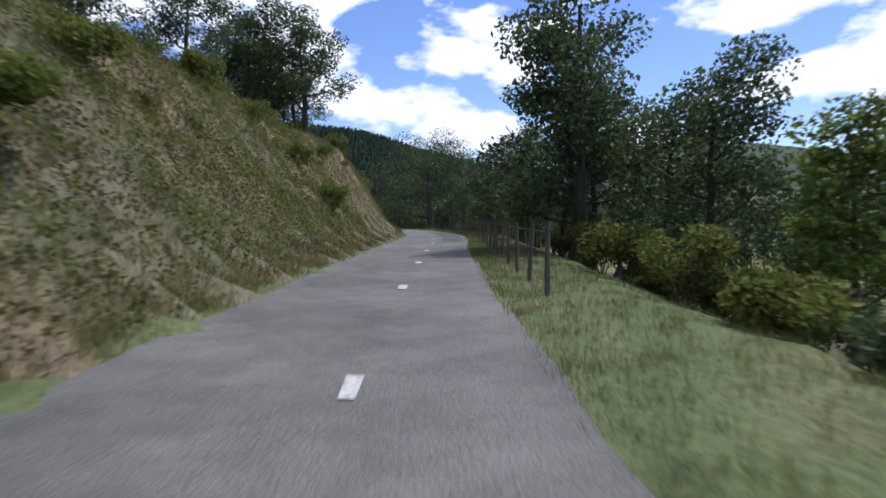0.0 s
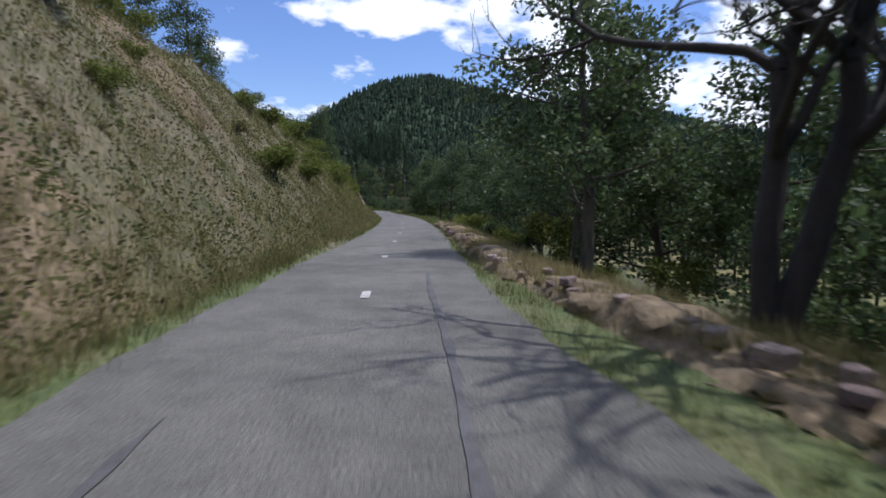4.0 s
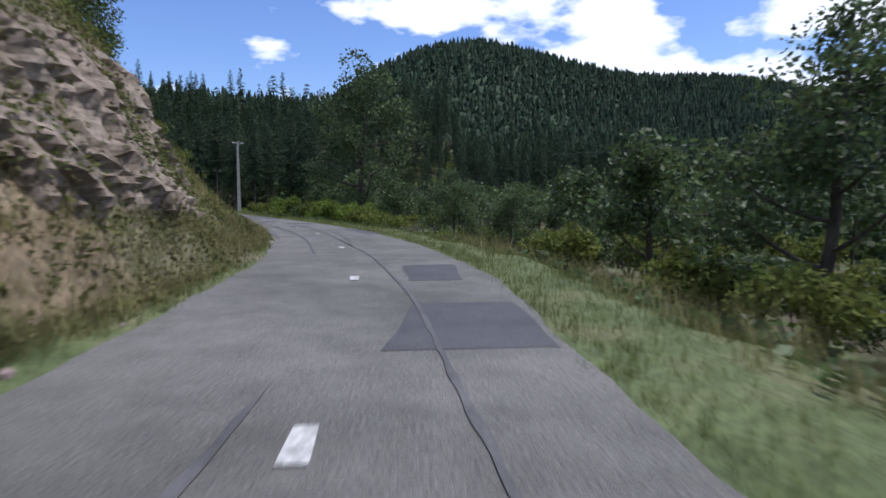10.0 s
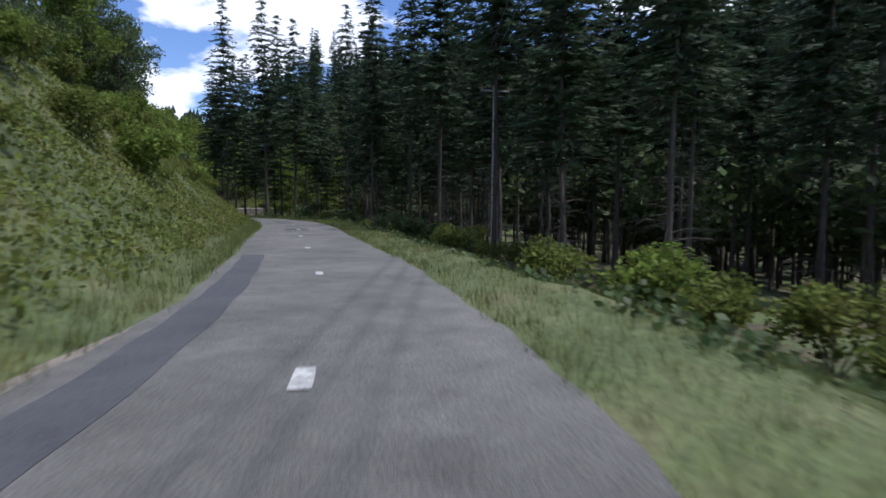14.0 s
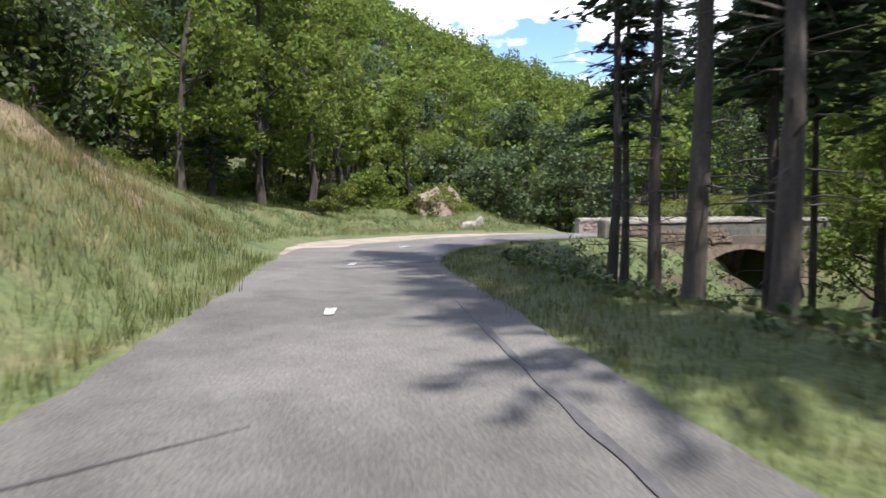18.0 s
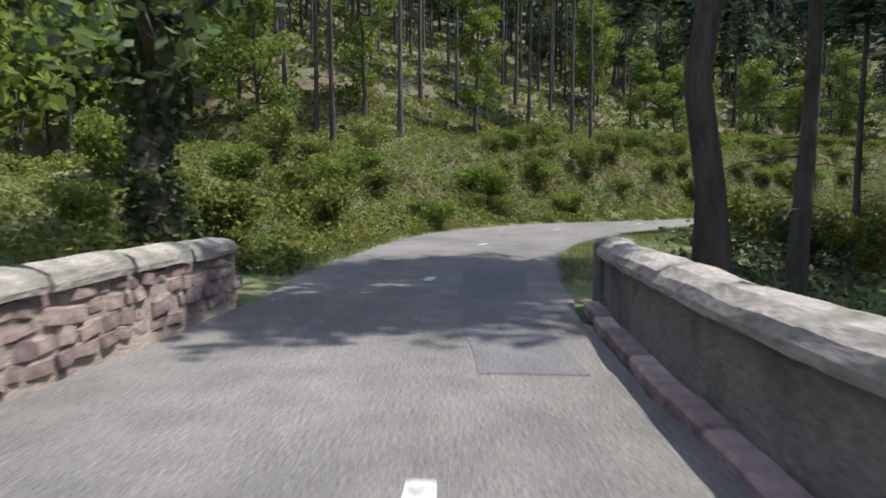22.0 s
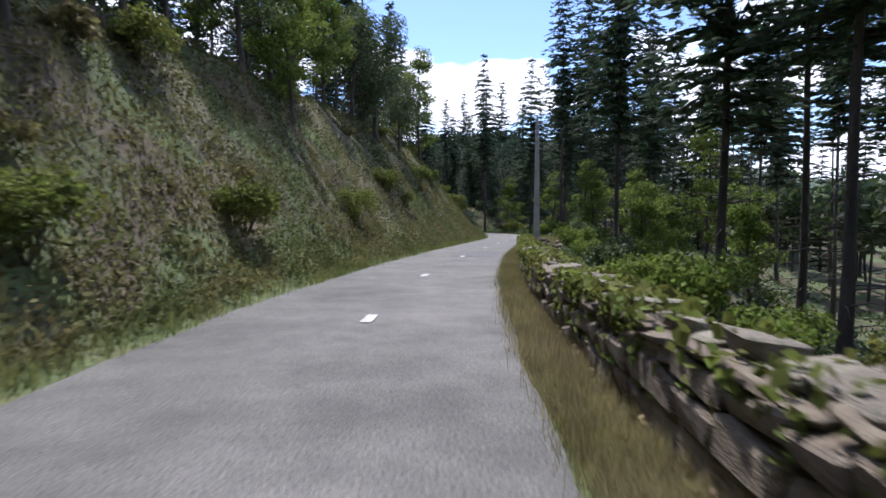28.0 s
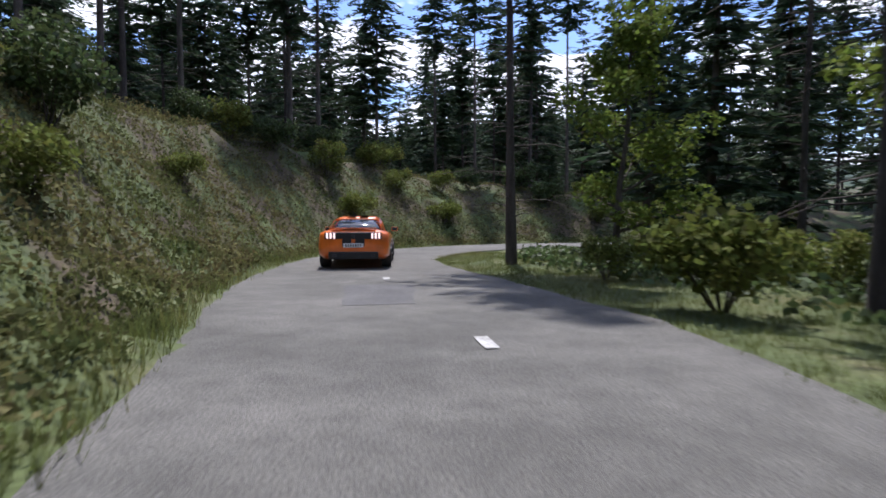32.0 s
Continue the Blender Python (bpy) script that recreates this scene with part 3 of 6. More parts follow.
def conifer(seed, height, reach, base, bark, needle, trunk_r, whorls=26, per=7, dead=True, droop=0.35, thin=0.0):
    """A straight trunk with whorls of drooping branches that carry flat sprays of needles."""
    r = np.random.default_rng(seed)
    up = np.linspace(0, 1, 8)
    sway = np.cumsum(r.normal(0, 0.03, (8, 2)), 0)
    trunk = np.c_[sway * height / 14, up * height]
    trunk[0, :2] = 0
    pieces = [tube(trunk, trunk_r * (1.03 - up) * np.where(up < 0.05, 1.3, 1), 8)]
    cs, axes, wide = [], [], []
    for i in range(whorls):
        h = base + (0.985 - base) * (i / (whorls - 1))
        q = (h - base) / (1 - base)
        z = h * height
        p0 = np.array([np.interp(h, up, trunk[:, 0]), np.interp(h, up, trunk[:, 1]), z])
        shape = (1 - q) ** 0.85 * min(1.0, 0.45 + q * 4)
        for j in range(per):
            if r.random() < 0.12 + thin:
                continue
            ang = r.random() * 6.283
            ln = reach * shape * r.uniform(0.65, 1.15) + 0.25
            out = np.array([math.cos(ang), math.sin(ang), 0])
            n = max(5, int(ln / 0.13))
            t = (np.arange(n) + 0.6) / n
            path = p0 + out * (t * ln)[:, None] + np.array([0, 0, 1.0]) * (0.18 * t * ln - droop * t**2 * ln)[:, None]
            side = np.cross(out, [0, 0, 1.0])
            jit = r.normal(0, 0.09, (n, 3)) + side * (r.normal(0, 0.16, (n, 1)) * (0.4 + ln * 0.25) * (1.1 - t)[:, None])
            cs.append(path + jit)
            axes.append(np.tile(out, (n, 1)) + side * r.normal(0, 0.7, (n, 1)) + [0, 0, -0.25])
            wide.append((0.24 + 0.22 * (1 - t) * shape)[:, None] * r.uniform(0.7, 1.35, (n, 1)))
            if j % 3 == 0 and ln > 1.0:
                pieces.append(tube(path[[0, n // 2, n - 1]], [0.03, 0.02, 0.008], 3))
    if dead:
        for i in range(46):
            h = r.uniform(0.06, base + 0.05)
            ang = r.random() * 6.283
            ln = reach * r.uniform(0.2, 0.75)
            p0 = np.array([0, 0, h * height])
            e = p0 + [math.cos(ang) * ln, math.sin(ang) * ln, r.uniform(-0.35, 0.1) * ln]
            m = (p0 + e) / 2 + [0, 0, 0.08 * ln]
            pieces.append(tube(np.array([p0, m, e]), [0.022, 0.014, 0.006], 3))
    wood = mesh_from("wood", *join(pieces), [bark])
    c, a, w = np.concatenate(cs), np.concatenate(axes), np.concatenate(wide)
    a /= np.linalg.norm(a, axis=1)[:, None]
    b = np.cross(a, r.normal(0, 0.75, a.shape) + [0, 0, 0.7])
    b /= np.linalg.norm(b, axis=1)[:, None]
    v = np.stack([c - a * w * 0.8, c + b * w * 0.3, c + a * w * 1.1, c - b * w * 0.3], 1)
    v[:, 1::2, 2] -= 0.2 * w
    crown = mesh_from("crown", v.reshape(-1, 3), np.arange(4 * len(c)).reshape(-1, 4), [needle], flat=True)
    return wood, crown


def bush(seed, width, height, count, size, leaf):
    r = np.random.default_rng(seed)
    pieces = []
    lobes = []
    for i in range(9):
        ang, rr = r.random() * 6.283, width * 0.36 * r.random() ** 0.5
        top = np.array([math.cos(ang) * rr * 1.2, math.sin(ang) * rr * 1.2, height * r.uniform(0.35, 0.85)])
        pieces.append(tube(np.array([[0, 0, -0.1], top * 0.5 + r.normal(0, 0.05, 3), top]), [0.03, 0.018, 0.006], 3))
        lobes.append(top)
    lobes = np.array(lobes)
    c = lobes[r.integers(0, 9, count)]
    off = r.normal(size=(count, 3))
    off /= np.linalg.norm(off, axis=1)[:, None]
    c = c + off * (width * 0.24 * r.random((count, 1)) ** 0.4) * [1, 1, 0.8 * height / width + 0.2]
    c[:, 2] = np.abs(c[:, 2])
    return mesh_from("stems", *join(pieces), [M["bark"]]), mesh_from("foliage", *leaves(r, c, size), [leaf], flat=True)


PLANTS = {}


def plant_kind(key, name, label, category, wood, crown, names=("trunk", "crown")):
    PLANTS[key] = (name, label, category, wood, crown, names)


def plant(key, x, y, turn=0.0, scale=1.0, z=None, label="", group=""):
    """One plant on the ground, with a trunk and a crown of its own that share their kind's meshes."""
    name, lab, cat, wood, crown, names = PLANTS[key]
    h = float(on_ground(x, y)) if z is None else z
    ob = thing(name, label or lab, cat, group=group)
    ob.location, ob.rotation_euler, ob.scale = (x, y, h - 0.08), (0, 0, turn), (scale, scale, scale * (0.92 + 0.16 * math.sin(turn * 3.7) ** 2))
    w = new(names[0], wood)
    w.parent = ob
    for mesh in crown if isinstance(crown, list) else [crown]:
        c = new(names[1], mesh)
        c.parent = ob
    return ob


B_, F_ = M["bark"], M["fir_bark"]
for i in range(3):
    plant_kind(f"oak{i}", "oak_tree", "leafy green oak tree with dark furrowed trunk beside the road", "tree",
               *broadleaf(20 + i, 10 + i, 4.2, 0.28, 2600, 0.28, B_, M["oak_leaf"], 0.24))
for i in range(2):
    plant_kind(f"noak{i}", "oak_tree", "small leafy oak with slim dark trunk beside the road", "tree",
               *broadleaf(25 + i, 10 + i, 3.8, 0.3, 8200, 0.125, B_, M["oak_leaf"], 0.2, gaps=0.7))
for i in range(3):
    plant_kind(f"ash{i}", "young_tree", "slender roadside tree with bright green leaves", "tree",
               *broadleaf(30 + i, 9.5 + 1.5 * i, 2.6, 0.22, 6500, 0.13, B_, M["light_leaf"], 0.13))
plant_kind("bigoak", "oak_tree", "large spreading oak with thick dark limbs by the fence", "tree",
           *broadleaf(41, 12.5, 7.2, 0.22, 20000, 0.12, B_, M["oak_leaf"], 0.42, gaps=0.8))
plant_kind("ivy", "ivy_covered_tree", "tall tree with its trunk wrapped in dark ivy", "tree",
           *broadleaf(61, 17, 4.0, 0.3, 6500, 0.17, B_, M["oak_leaf"], 0.32))
plant_kind("lean", "leaning_tree", "slender dark tree with a sinuous leaning trunk by the bridge", "tree",
           *broadleaf(66, 15, 3.6, 0.5, 3600, 0.2, B_, M["light_leaf"], 0.2, lean=0.03))
for i in range(3):
    plant_kind(f"fir{i}", "fir_tree", "dark green fir with drooping branches to the ground", "tree",
               *conifer(70 + i, 15 + 2 * i, 3.0, 0.08, F_, M["fir_needle"], 0.2, 24, 7, dead=False))
for i in range(3):
    plant_kind(f"tall{i}", ("tall_fir_tree", "spruce_tree", "slender_conifer")[i],
               ("tall conifer with straight bare trunk and dead twigs", "dark spruce with dead twigs low on its trunk", "slender tall conifer with a high crown and bare lower trunk")[i], "tree",
               *conifer(80 + i, 21 + 2 * i, 3.3, 0.3 + 0.06 * i, F_, M["fir_needle"], 0.145, 24, 7, thin=0.05))
for i in range(2):
    plant_kind(f"pine{i}", "pine_tree", "tall thin pine with a high sparse crown", "tree",
               *conifer(90 + i, 19 + 3 * i, 2.3, 0.56, F_, M["pine_needle"], 0.14, 18, 7, droop=0.15))
for i in range(3):
    plant_kind(f"bush{i}", ("green_bush", "olive_bush", "tall_bush")[i], ("dense green roadside bush", "broad olive-green bush with small leaves", "tall green bush with an uneven top")[i], "bush", *bush(100 + i, 2.4, 1.7 + 0.3 * i, 2000, 0.1, M["shrub_leaf"]), names=("stem", "foliage"))
for i in range(2):
    plant_kind(f"lbush{i}", "leafy_bush", "bright green leafy bush", "bush", *bush(110 + i, 3.0, 2.4, 2800, 0.115, M["light_leaf"]), names=("stem", "foliage"))
plant_kind("dbush0", "dark_bush", "dark green thicket bush", "bush", *bush(120, 2.8, 2.2, 2500, 0.11, M["oak_leaf"]), names=("stem", "foliage"))
plant_kind("broom0", "dry_shrub", "dry brown shrub on the bank", "bush", *bush(125, 1.5, 1.1, 700, 0.12, M["dry_grass"]), names=("stem", "foliage"))

def twigs(seed, width, height, count):
    """A thicket of bare arching stems that fork into fine dry twigs."""
    r = np.random.default_rng(seed)
    big, fine = [], []
    for i in range(count):
        foot = np.r_[r.normal(0, width * 0.2, 2), -0.05]
        out = np.r_[r.normal(0, 0.35, 2), 1.0] * height * r.uniform(0.5, 1.0)
        q = np.linspace(0, 1, 6)[:, None]
        path = foot + q * out + np.cumsum(r.normal(0, 0.05, (6, 3)), 0) * q * height
        path[:, 2] -= (q[:, 0] ** 3) * 0.15 * height
        big.append(tube(path, 0.012 * (1.1 - q[:, 0]) + 0.003, 3))
        for _ in range(5):
            b0 = path[r.integers(2, 6)]
            d2 = np.r_[r.normal(0, 1, 2), r.normal(0.3, 0.6)] * 0.2 * height
            fine.append(tube(np.array([b0, b0 + d2 * 0.5 + r.normal(0, 0.03, 3), b0 + d2]), [0.006, 0.005, 0.003], 3))
    return mesh_from("stems", *join(big), [M["dry_twig"]]), mesh_from("twigs", *join(fine), [M["dry_twig"]])


plant_kind("twig0", "dry_thicket", "thicket of bare grey-brown twigs beside the road", "bush", *twigs(130, 1.8, 1.35, 60), names=("stem", "twig"))

PLACED = []


def scatter(seed, kinds, s0, s1, d0, d1, count, gap, scale=(0.8, 1.15), keep=2.9, group=""):
    """Plants strewn along a stretch of the road, d0 to d1 metres left of its middle, no nearer to each other than gap."""
    r = np.random.default_rng(seed)
    tries = done = 0
    while done < count and tries < count * 30:
        tries += 1
        s, d = r.uniform(s0, s1), r.uniform(d0, d1)
        x, y = at(s, d)
        if any((x - px)**2 + (y - py)**2 < gap * gap for px, py, g in PLACED if g >= 0):
            continue
        ss, dd = to_road(np.array([x]), np.array([y]))
        if abs(dd[0]) < keep or (428 < ss[0] < 448 and abs(dd[0]) < 5):
            continue
        plant(kinds[r.integers(len(kinds))], float(x), float(y), r.uniform(0, 6.28), r.uniform(*scale), group=group)
        PLACED.append((x, y, gap))
        done += 1


# landmark trees first, then the strewn ones
def mark(key, x, y, turn=0.0, scale=1.0, label=""):
    plant(key, x, y, turn, scale, label=label)
    PLACED.append((x, y, 2))


mark("noak1", -252.0, 20.4, 0.4, 1.45)
mark("noak0", -235.2, 28.0, 2.4, 0.62)
mark("noak1", -229.5, 31.0, 0.9, 0.5)
mark("noak0", -210.0, 35.7, 1.4, 0.85)
mark("bigoak", -60.5, 34.5, 1.0, 0.95)
for x, y, k, sc in ((-41.0, 28.6, 0, 0.85), (-35.0, 27.4, 0, 0.9)):
    mark(f"noak{k}", x, y, x * 2.3, sc)
for s, d, k, sc in ((66, -6.4, 0, 1.0), (69.5, -7.8, 1, 0.9), (62, -9.0, 0, 0.85), (208, -7.2, 1, 0.95), (212.5, -6.6, 0, 0.9), (216, -8.2, 1, 1.0), (219.5, -7.6, 0, 0.85), (206, -10, 0, 1.0)):
    x, y = at(s, d)
    mark(f"noak{k}", float(x), float(y), s * 1.3, sc)
for key, x, y, sc in (("noak1", -38.0, 12.0, 0.9), ("noak0", -44.0, 11.5, 0.75), ("noak1", -17.6, 17.0, 1.05), ("noak0", -23.0, 20.8, 0.62), ("noak0", -10.6, 15.2, 0.72), ("ash0", -5.0, 11.2, 0.55),
                      ("noak1", -81.0, 32.9, 0.8), ("ash2", -333.0, -81.0, 1.35), ("ash1", -330.0, -79.0, 1.3), ("ash2", -336.5, -87.0, 1.3), ("ash1", -326.0, -75.0, 1.15), ("ash2", -331.5, -85.0, 1.4), ("fir1", -327.6, -78.6, 0.9)):
    mark(key, x, y, x * 1.9, sc)
mark("ivy", -364.6, -76.0, 0.0, 1.0)
mark("lean", -363.5, -67.2, 0.6, 1.0)
for x, y, k, sc in ((-325.1, -39.1, 0, 1), (-329.9, -46.7, 1, 1), (-336.4, -49.8, 2, 1), (-331.2, -52.4, 0, 0.95), (-331.9, -54.3, 2, 0.95), (-334.2, -57.2, 1, 0.9),
                    (-335.2, -59.6, 2, 0.85), (-338.6, -62.6, 0, 0.9), (-394.4, 61.2, 1, 0.95), (-386.9, 40.7, 2, 1.05), (-388.6, 42.2, 0, 0.9), (-393.0, -2.4, 1, 1), (-393.7, 1.6, 0, 1)):
    mark(f"tall{k}", x, y, x * 1.7, sc)

OAKS, ASHES = ["oak0", "oak1", "oak2"], ["ash0", "ash1", "ash2"]
NEAR_OAKS = ["noak0", "noak1"]
FIRS, TALL, PINES = ["fir0", "fir1", "fir2"], ["tall0", "tall1", "tall2"], ["pine0", "pine1"]
BUSH, LBUSH = ["bush0", "bush1", "bush2"], ["lbush0", "lbush1"]
scatter(45, BUSH + ["dbush0"], 42, 68, -11, -5.4, 26, 1.4, (0.5, 0.95))
# first stretch: oaks beyond the fence and down to the valley, shrubs and trees on the bank
scatter(1, NEAR_OAKS, 46, 96, -9, -5.2, 13, 3.0, (0.36, 0.55))
scatter(2, OAKS, 20, 110, -26, -9, 18, 4.5, (0.5, 0.72))
scatter(29, OAKS, 110, 200, -26, -9, 18, 4.5, (0.6, 0.9))
scatter(3, NEAR_OAKS + NEAR_OAKS + ["dbush0"], 114, 214, -11, -6.2, 20, 3.4, (0.65, 1.0))
scatter(37, NEAR_OAKS, 58, 104, 9.5, 14, 9, 2.5, (0.6, 0.9))
scatter(4, NEAR_OAKS, 20, 285, 8.5, 22, 46, 4.2, (0.45, 0.85))
scatter(5, BUSH + BUSH + ["broom0"], 36, 280, 4.4, 10.5, 130, 1.2, (0.35, 0.8))
scatter(6, ["dbush0"] + BUSH, 120, 262, -9, -5.4, 30, 1.8, (0.6, 1.1))
scatter(41, ["twig0"], 230, 248, -8.5, -5.8, 14, 0.9, (0.7, 1.2))
scatter(42, ["twig0", "broom0"], 262, 285, -8.5, -5.0, 8, 1.2, (0.6, 1.0))
# middle stretch: green bushes by the poles, green bank
scatter(7, LBUSH + BUSH + BUSH + ["dbush0"], 272, 345, -11, -5.2, 44, 1.7, (0.6, 1.2))
scatter(8, LBUSH + BUSH, 285, 360, 4.6, 12, 60, 1.4, (0.4, 0.8))
scatter(9, FIRS, 290, 362, 12, 40, 22, 5, (0.7, 1.0))
scatter(33, BUSH + ["dbush0"], 225, 310, -30, -9, 80, 2.2, (0.8, 1.4))
scatter(35, NEAR_OAKS, 88, 128, -15, -9.5, 6, 3.4, (0.45, 0.7))
scatter(39, BUSH, 190, 250, 5.4, 11, 46, 1.4, (0.6, 1.2))
scatter(40, NEAR_OAKS, 185, 246, 7.0, 11, 11, 2.6, (0.4, 0.62))
scatter(38, NEAR_OAKS, 266, 304, 9.0, 14, 10, 2.4, (0.5, 0.8))
scatter(34, NEAR_OAKS, 247, 268, 7.6, 10.5, 6, 1.8, (0.45, 0.7))
scatter(10, OAKS, 250, 330, -30, -12, 16, 5, (0.55, 0.8))
scatter(43, ASHES, 545, 598, -15, -6.5, 9, 3.0, (0.6, 0.95))
# conifers by the road before the bridge
scatter(11, TALL, 344, 420, -28, -8.0, 60, 2.7, (0.8, 1.1))
scatter(12, ["dbush0"] + BUSH, 345, 400, -12, -5, 26, 1.8, (0.5, 0.9))
scatter(13, ASHES + NEAR_OAKS, 362, 410, 9, 22, 26, 3.0, (0.7, 1.1))
scatter(14, LBUSH + BUSH, 362, 398, 4.8, 9, 22, 1.5, (0.4, 0.8))
scatter(15, FIRS, 345, 400, 14, 40, 14, 5, (0.8, 1.1))
# the slope beyond the bridge's head
scatter(16, ASHES + OAKS, 405, 446, 14, 45, 56, 3.0, (0.7, 1.15))
scatter(17, LBUSH + BUSH, 408, 446, 10.5, 20, 40, 1.7, (0.6, 1.1))
scatter(18, ASHES, 430, 447, -22, -6, 8, 3.5, (0.8, 1.1))
# the wooded slope after the bridge
scatter(19, LBUSH + BUSH, 447, 512, 5, 11, 70, 1.3, (0.45, 0.85))
scatter(32, ASHES, 486, 530, 6.5, 14, 18, 2.4, (0.6, 1.0))
scatter(30, ASHES, 452, 515, 12, 26, 8, 3.2, (0.7, 1.1))
scatter(20, PINES, 462, 522, 9, 60, 130, 2.9, (0.85, 1.2))
scatter(47, PINES + TALL, 456, 575, 30, 75, 110, 3.3, (0.85, 1.2))
scatter(21, TALL, 450, 522, -30, -5.8, 60, 2.6, (0.8, 1.1))
scatter(44, BUSH, 484, 516, -6.5, -3.4, 26, 1.1, (0.4, 0.75))
scatter(22, ["dbush0"] + BUSH, 455, 520, -11, -5, 24, 1.8, (0.4, 0.8))
# the last stretch
scatter(23, TALL + PINES, 516, 600, -26, -5.8, 36, 2.9, (0.75, 1.05))
scatter(31, FIRS, 512, 600, -46, -24, 12, 4.0, (0.6, 0.9))
scatter(24, BUSH + ["dbush0"] + LBUSH, 520, 600, -11, -4.6, 40, 1.7, (0.45, 0.9))
scatter(25, PINES + TALL, 515, 600, 9.0, 45, 90, 3.2, (0.7, 1.0))
scatter(46, ASHES + NEAR_OAKS, 508, 576, 6.5, 10.5, 18, 2.2, (0.45, 0.75))
scatter(26, BUSH + ["broom0"], 512, 590, 3.6, 9, 50, 1.3, (0.35, 0.7))
scatter(36, BUSH + ["dbush0", "dbush0"], 584, 630, 4.2, 11, 34, 1.6, (0.5, 1.0))
scatter(27, FIRS + TALL, 596, 648, -34, -7, 26, 3.2, (0.8, 1.05))
scatter(28, FIRS + TALL + PINES, 596, 648, 7, 40, 52, 2.8, (0.8, 1.05))
scatter(48, FIRS + TALL, 590, 648, 10, 60, 60, 2.6, (0.85, 1.15))


# ---- grass, and woods too far off to count ----
def tufts(name, seed, count, where, height, material, label, blades=6, lift=-9.0):
    """Grass as many tufts of bent blades."""
    r = np.random.default_rng(seed)
    x, y = where(r, count)
    n = len(x)
    z = np.maximum(on_ground(x, y), lift)
    base = np.repeat(np.c_[x, y, z], blades, 0)
    m = n * blades
    base[:, :2] += r.normal(0, 0.09, (m, 2))
    ang = r.uniform(0, 6.283, m)
    h = height * r.uniform(0.45, 1.25, m) * np.repeat(r.uniform(0.6, 1.3, n), blades)
    out = np.c_[np.cos(ang), np.sin(ang), np.zeros(m)]
    lean = (h * r.uniform(0.15, 0.75, m))[:, None]
    side = np.c_[-np.sin(ang), np.cos(ang), np.zeros(m)] * (0.002 + 0.013 * h)[:, None]
    tip = base + out * lean + np.c_[np.zeros((m, 2)), h]
    v = np.stack([base - side, base + side, tip], 1).reshape(-1, 3)
    me = mesh_from(name, v, np.arange(3 * m).reshape(-1, 3), [material], flat=True)
    return tagged(new(name, me), label, "grass", kind="stuff")


def strip(s0, s1, off0, off1, side, bias=1.0):
    """Random places in a strip beside the road, counted from its edge."""
    def where(r, n):
        s = r.uniform(s0, s1, n)
        e = val(EDGE_L if side > 0 else EDGE_R, s)
        d = side * (e + off0 + (off1 - off0) * r.random(n) ** bias)
        p = at(s, d)
        ss, dd = to_road(p[:, 0], p[:, 1])
        ok = (np.abs(dd) > np.where(dd > 0, val(EDGE_L, ss), val(EDGE_R, ss)) + 0.02) & ~((ss > 428) & (ss < 448) & (np.abs(dd) < 4.0)) & ~((ss > 411) & (ss < 429) & (dd > 0) & (dd < val(EDGE_L, ss) + 1.2))
        return p[ok, 0], p[ok, 1]
    return where


tufts("dry_bank_grass", 1, 76000, strip(34, 328, 0.3, 9, 1, 1.4), 0.36, M["dry_grass"], "long dry yellow grass covering the cut bank")
tufts("bank_grass", 2, 15000, strip(20, 300, 0.05, 1.9, 1, 1.4), 0.18, M["green_grass"], "green grass at the foot of the bank")
tufts("verge_grass", 3, 46000, strip(30, 430, 0.02, 3.2, -1, 1.25), 0.14, M["green_grass"], "green verge grass beside the road", blades=8)
tufts("verge_straw", 4, 1500, strip(206, 264, 1.5, 4, -1), 0.5, M["dry_grass"], "tall dry straw on the verge")
tufts("bank_grass", 5, 24000, strip(285, 430, 0.1, 8, 1, 1.4), 0.26, M["green_grass"], "green grass on the bank")
tufts("verge_grass", 6, 38000, strip(447, 606, 0.02, 4.0, -1, 1.3), 0.11, M["green_grass"], "green verge grass beside the road", blades=8)
tufts("bank_grass", 7, 34000, strip(447, 612, 0.05, 8, 1, 1.4), 0.28, M["green_grass"], "rough green grass on the bank")
tufts("dry_bank_grass", 10, 9000, strip(370, 414, 1.6, 8, 1, 1.0), 0.3, M["dry_grass"], "dry grass on the sunny bank before the bend")
tufts("bank_grass", 9, 9000, strip(402, 431, 1.0, 13, 1, 1.0), 0.24, M["green_grass"], "rough grass on the slope by the bend")
tufts("verge_straw", 8, 12000, strip(515, 549, 0.02, 0.5, -1), 0.15, M["dry_grass"], "dry yellow grass along the wall")
tufts("verge_straw", 12, 9000, strip(549, 568, 0.02, 2.2, -1), 0.17, M["dry_grass"], "dry yellow grass on the verge past the wall")


def undergrowth(name, seed, count, where, height, size, material, label, clump=8):
    """Low brambles and herbs: clumps of small leaf sprays close over the ground."""
    r = np.random.default_rng(seed)
    x, y = where(r, count)
    n = len(x)
    z = on_ground(x, y)
    tall = height * r.uniform(0.3, 1.0, n) * (0.55 + 0.45 * np.sin(x * 0.8) * np.sin(y * 0.7 + 1))
    wide = 0.18 + 0.5 * tall
    c = np.repeat(np.c_[x, y, z], clump, 0)
    c[:, :2] += r.normal(0, 0.5, (n * clump, 2)) * np.repeat(wide, clump)[:, None]
    c[:, 2] = on_ground(c[:, 0], c[:, 1]) + 0.03 + np.repeat(tall, clump) * r.random(n * clump) ** 0.7
    s, d = to_road(c[:, 0], c[:, 1])
    c = c[np.abs(d) > np.where(d > 0, val(EDGE_L, s), val(EDGE_R, s)) + 0.12]
    return tagged(new(name, mesh_from(name, *leaves(r, c, size), [material], flat=True)), label, "undergrowth", kind="stuff")


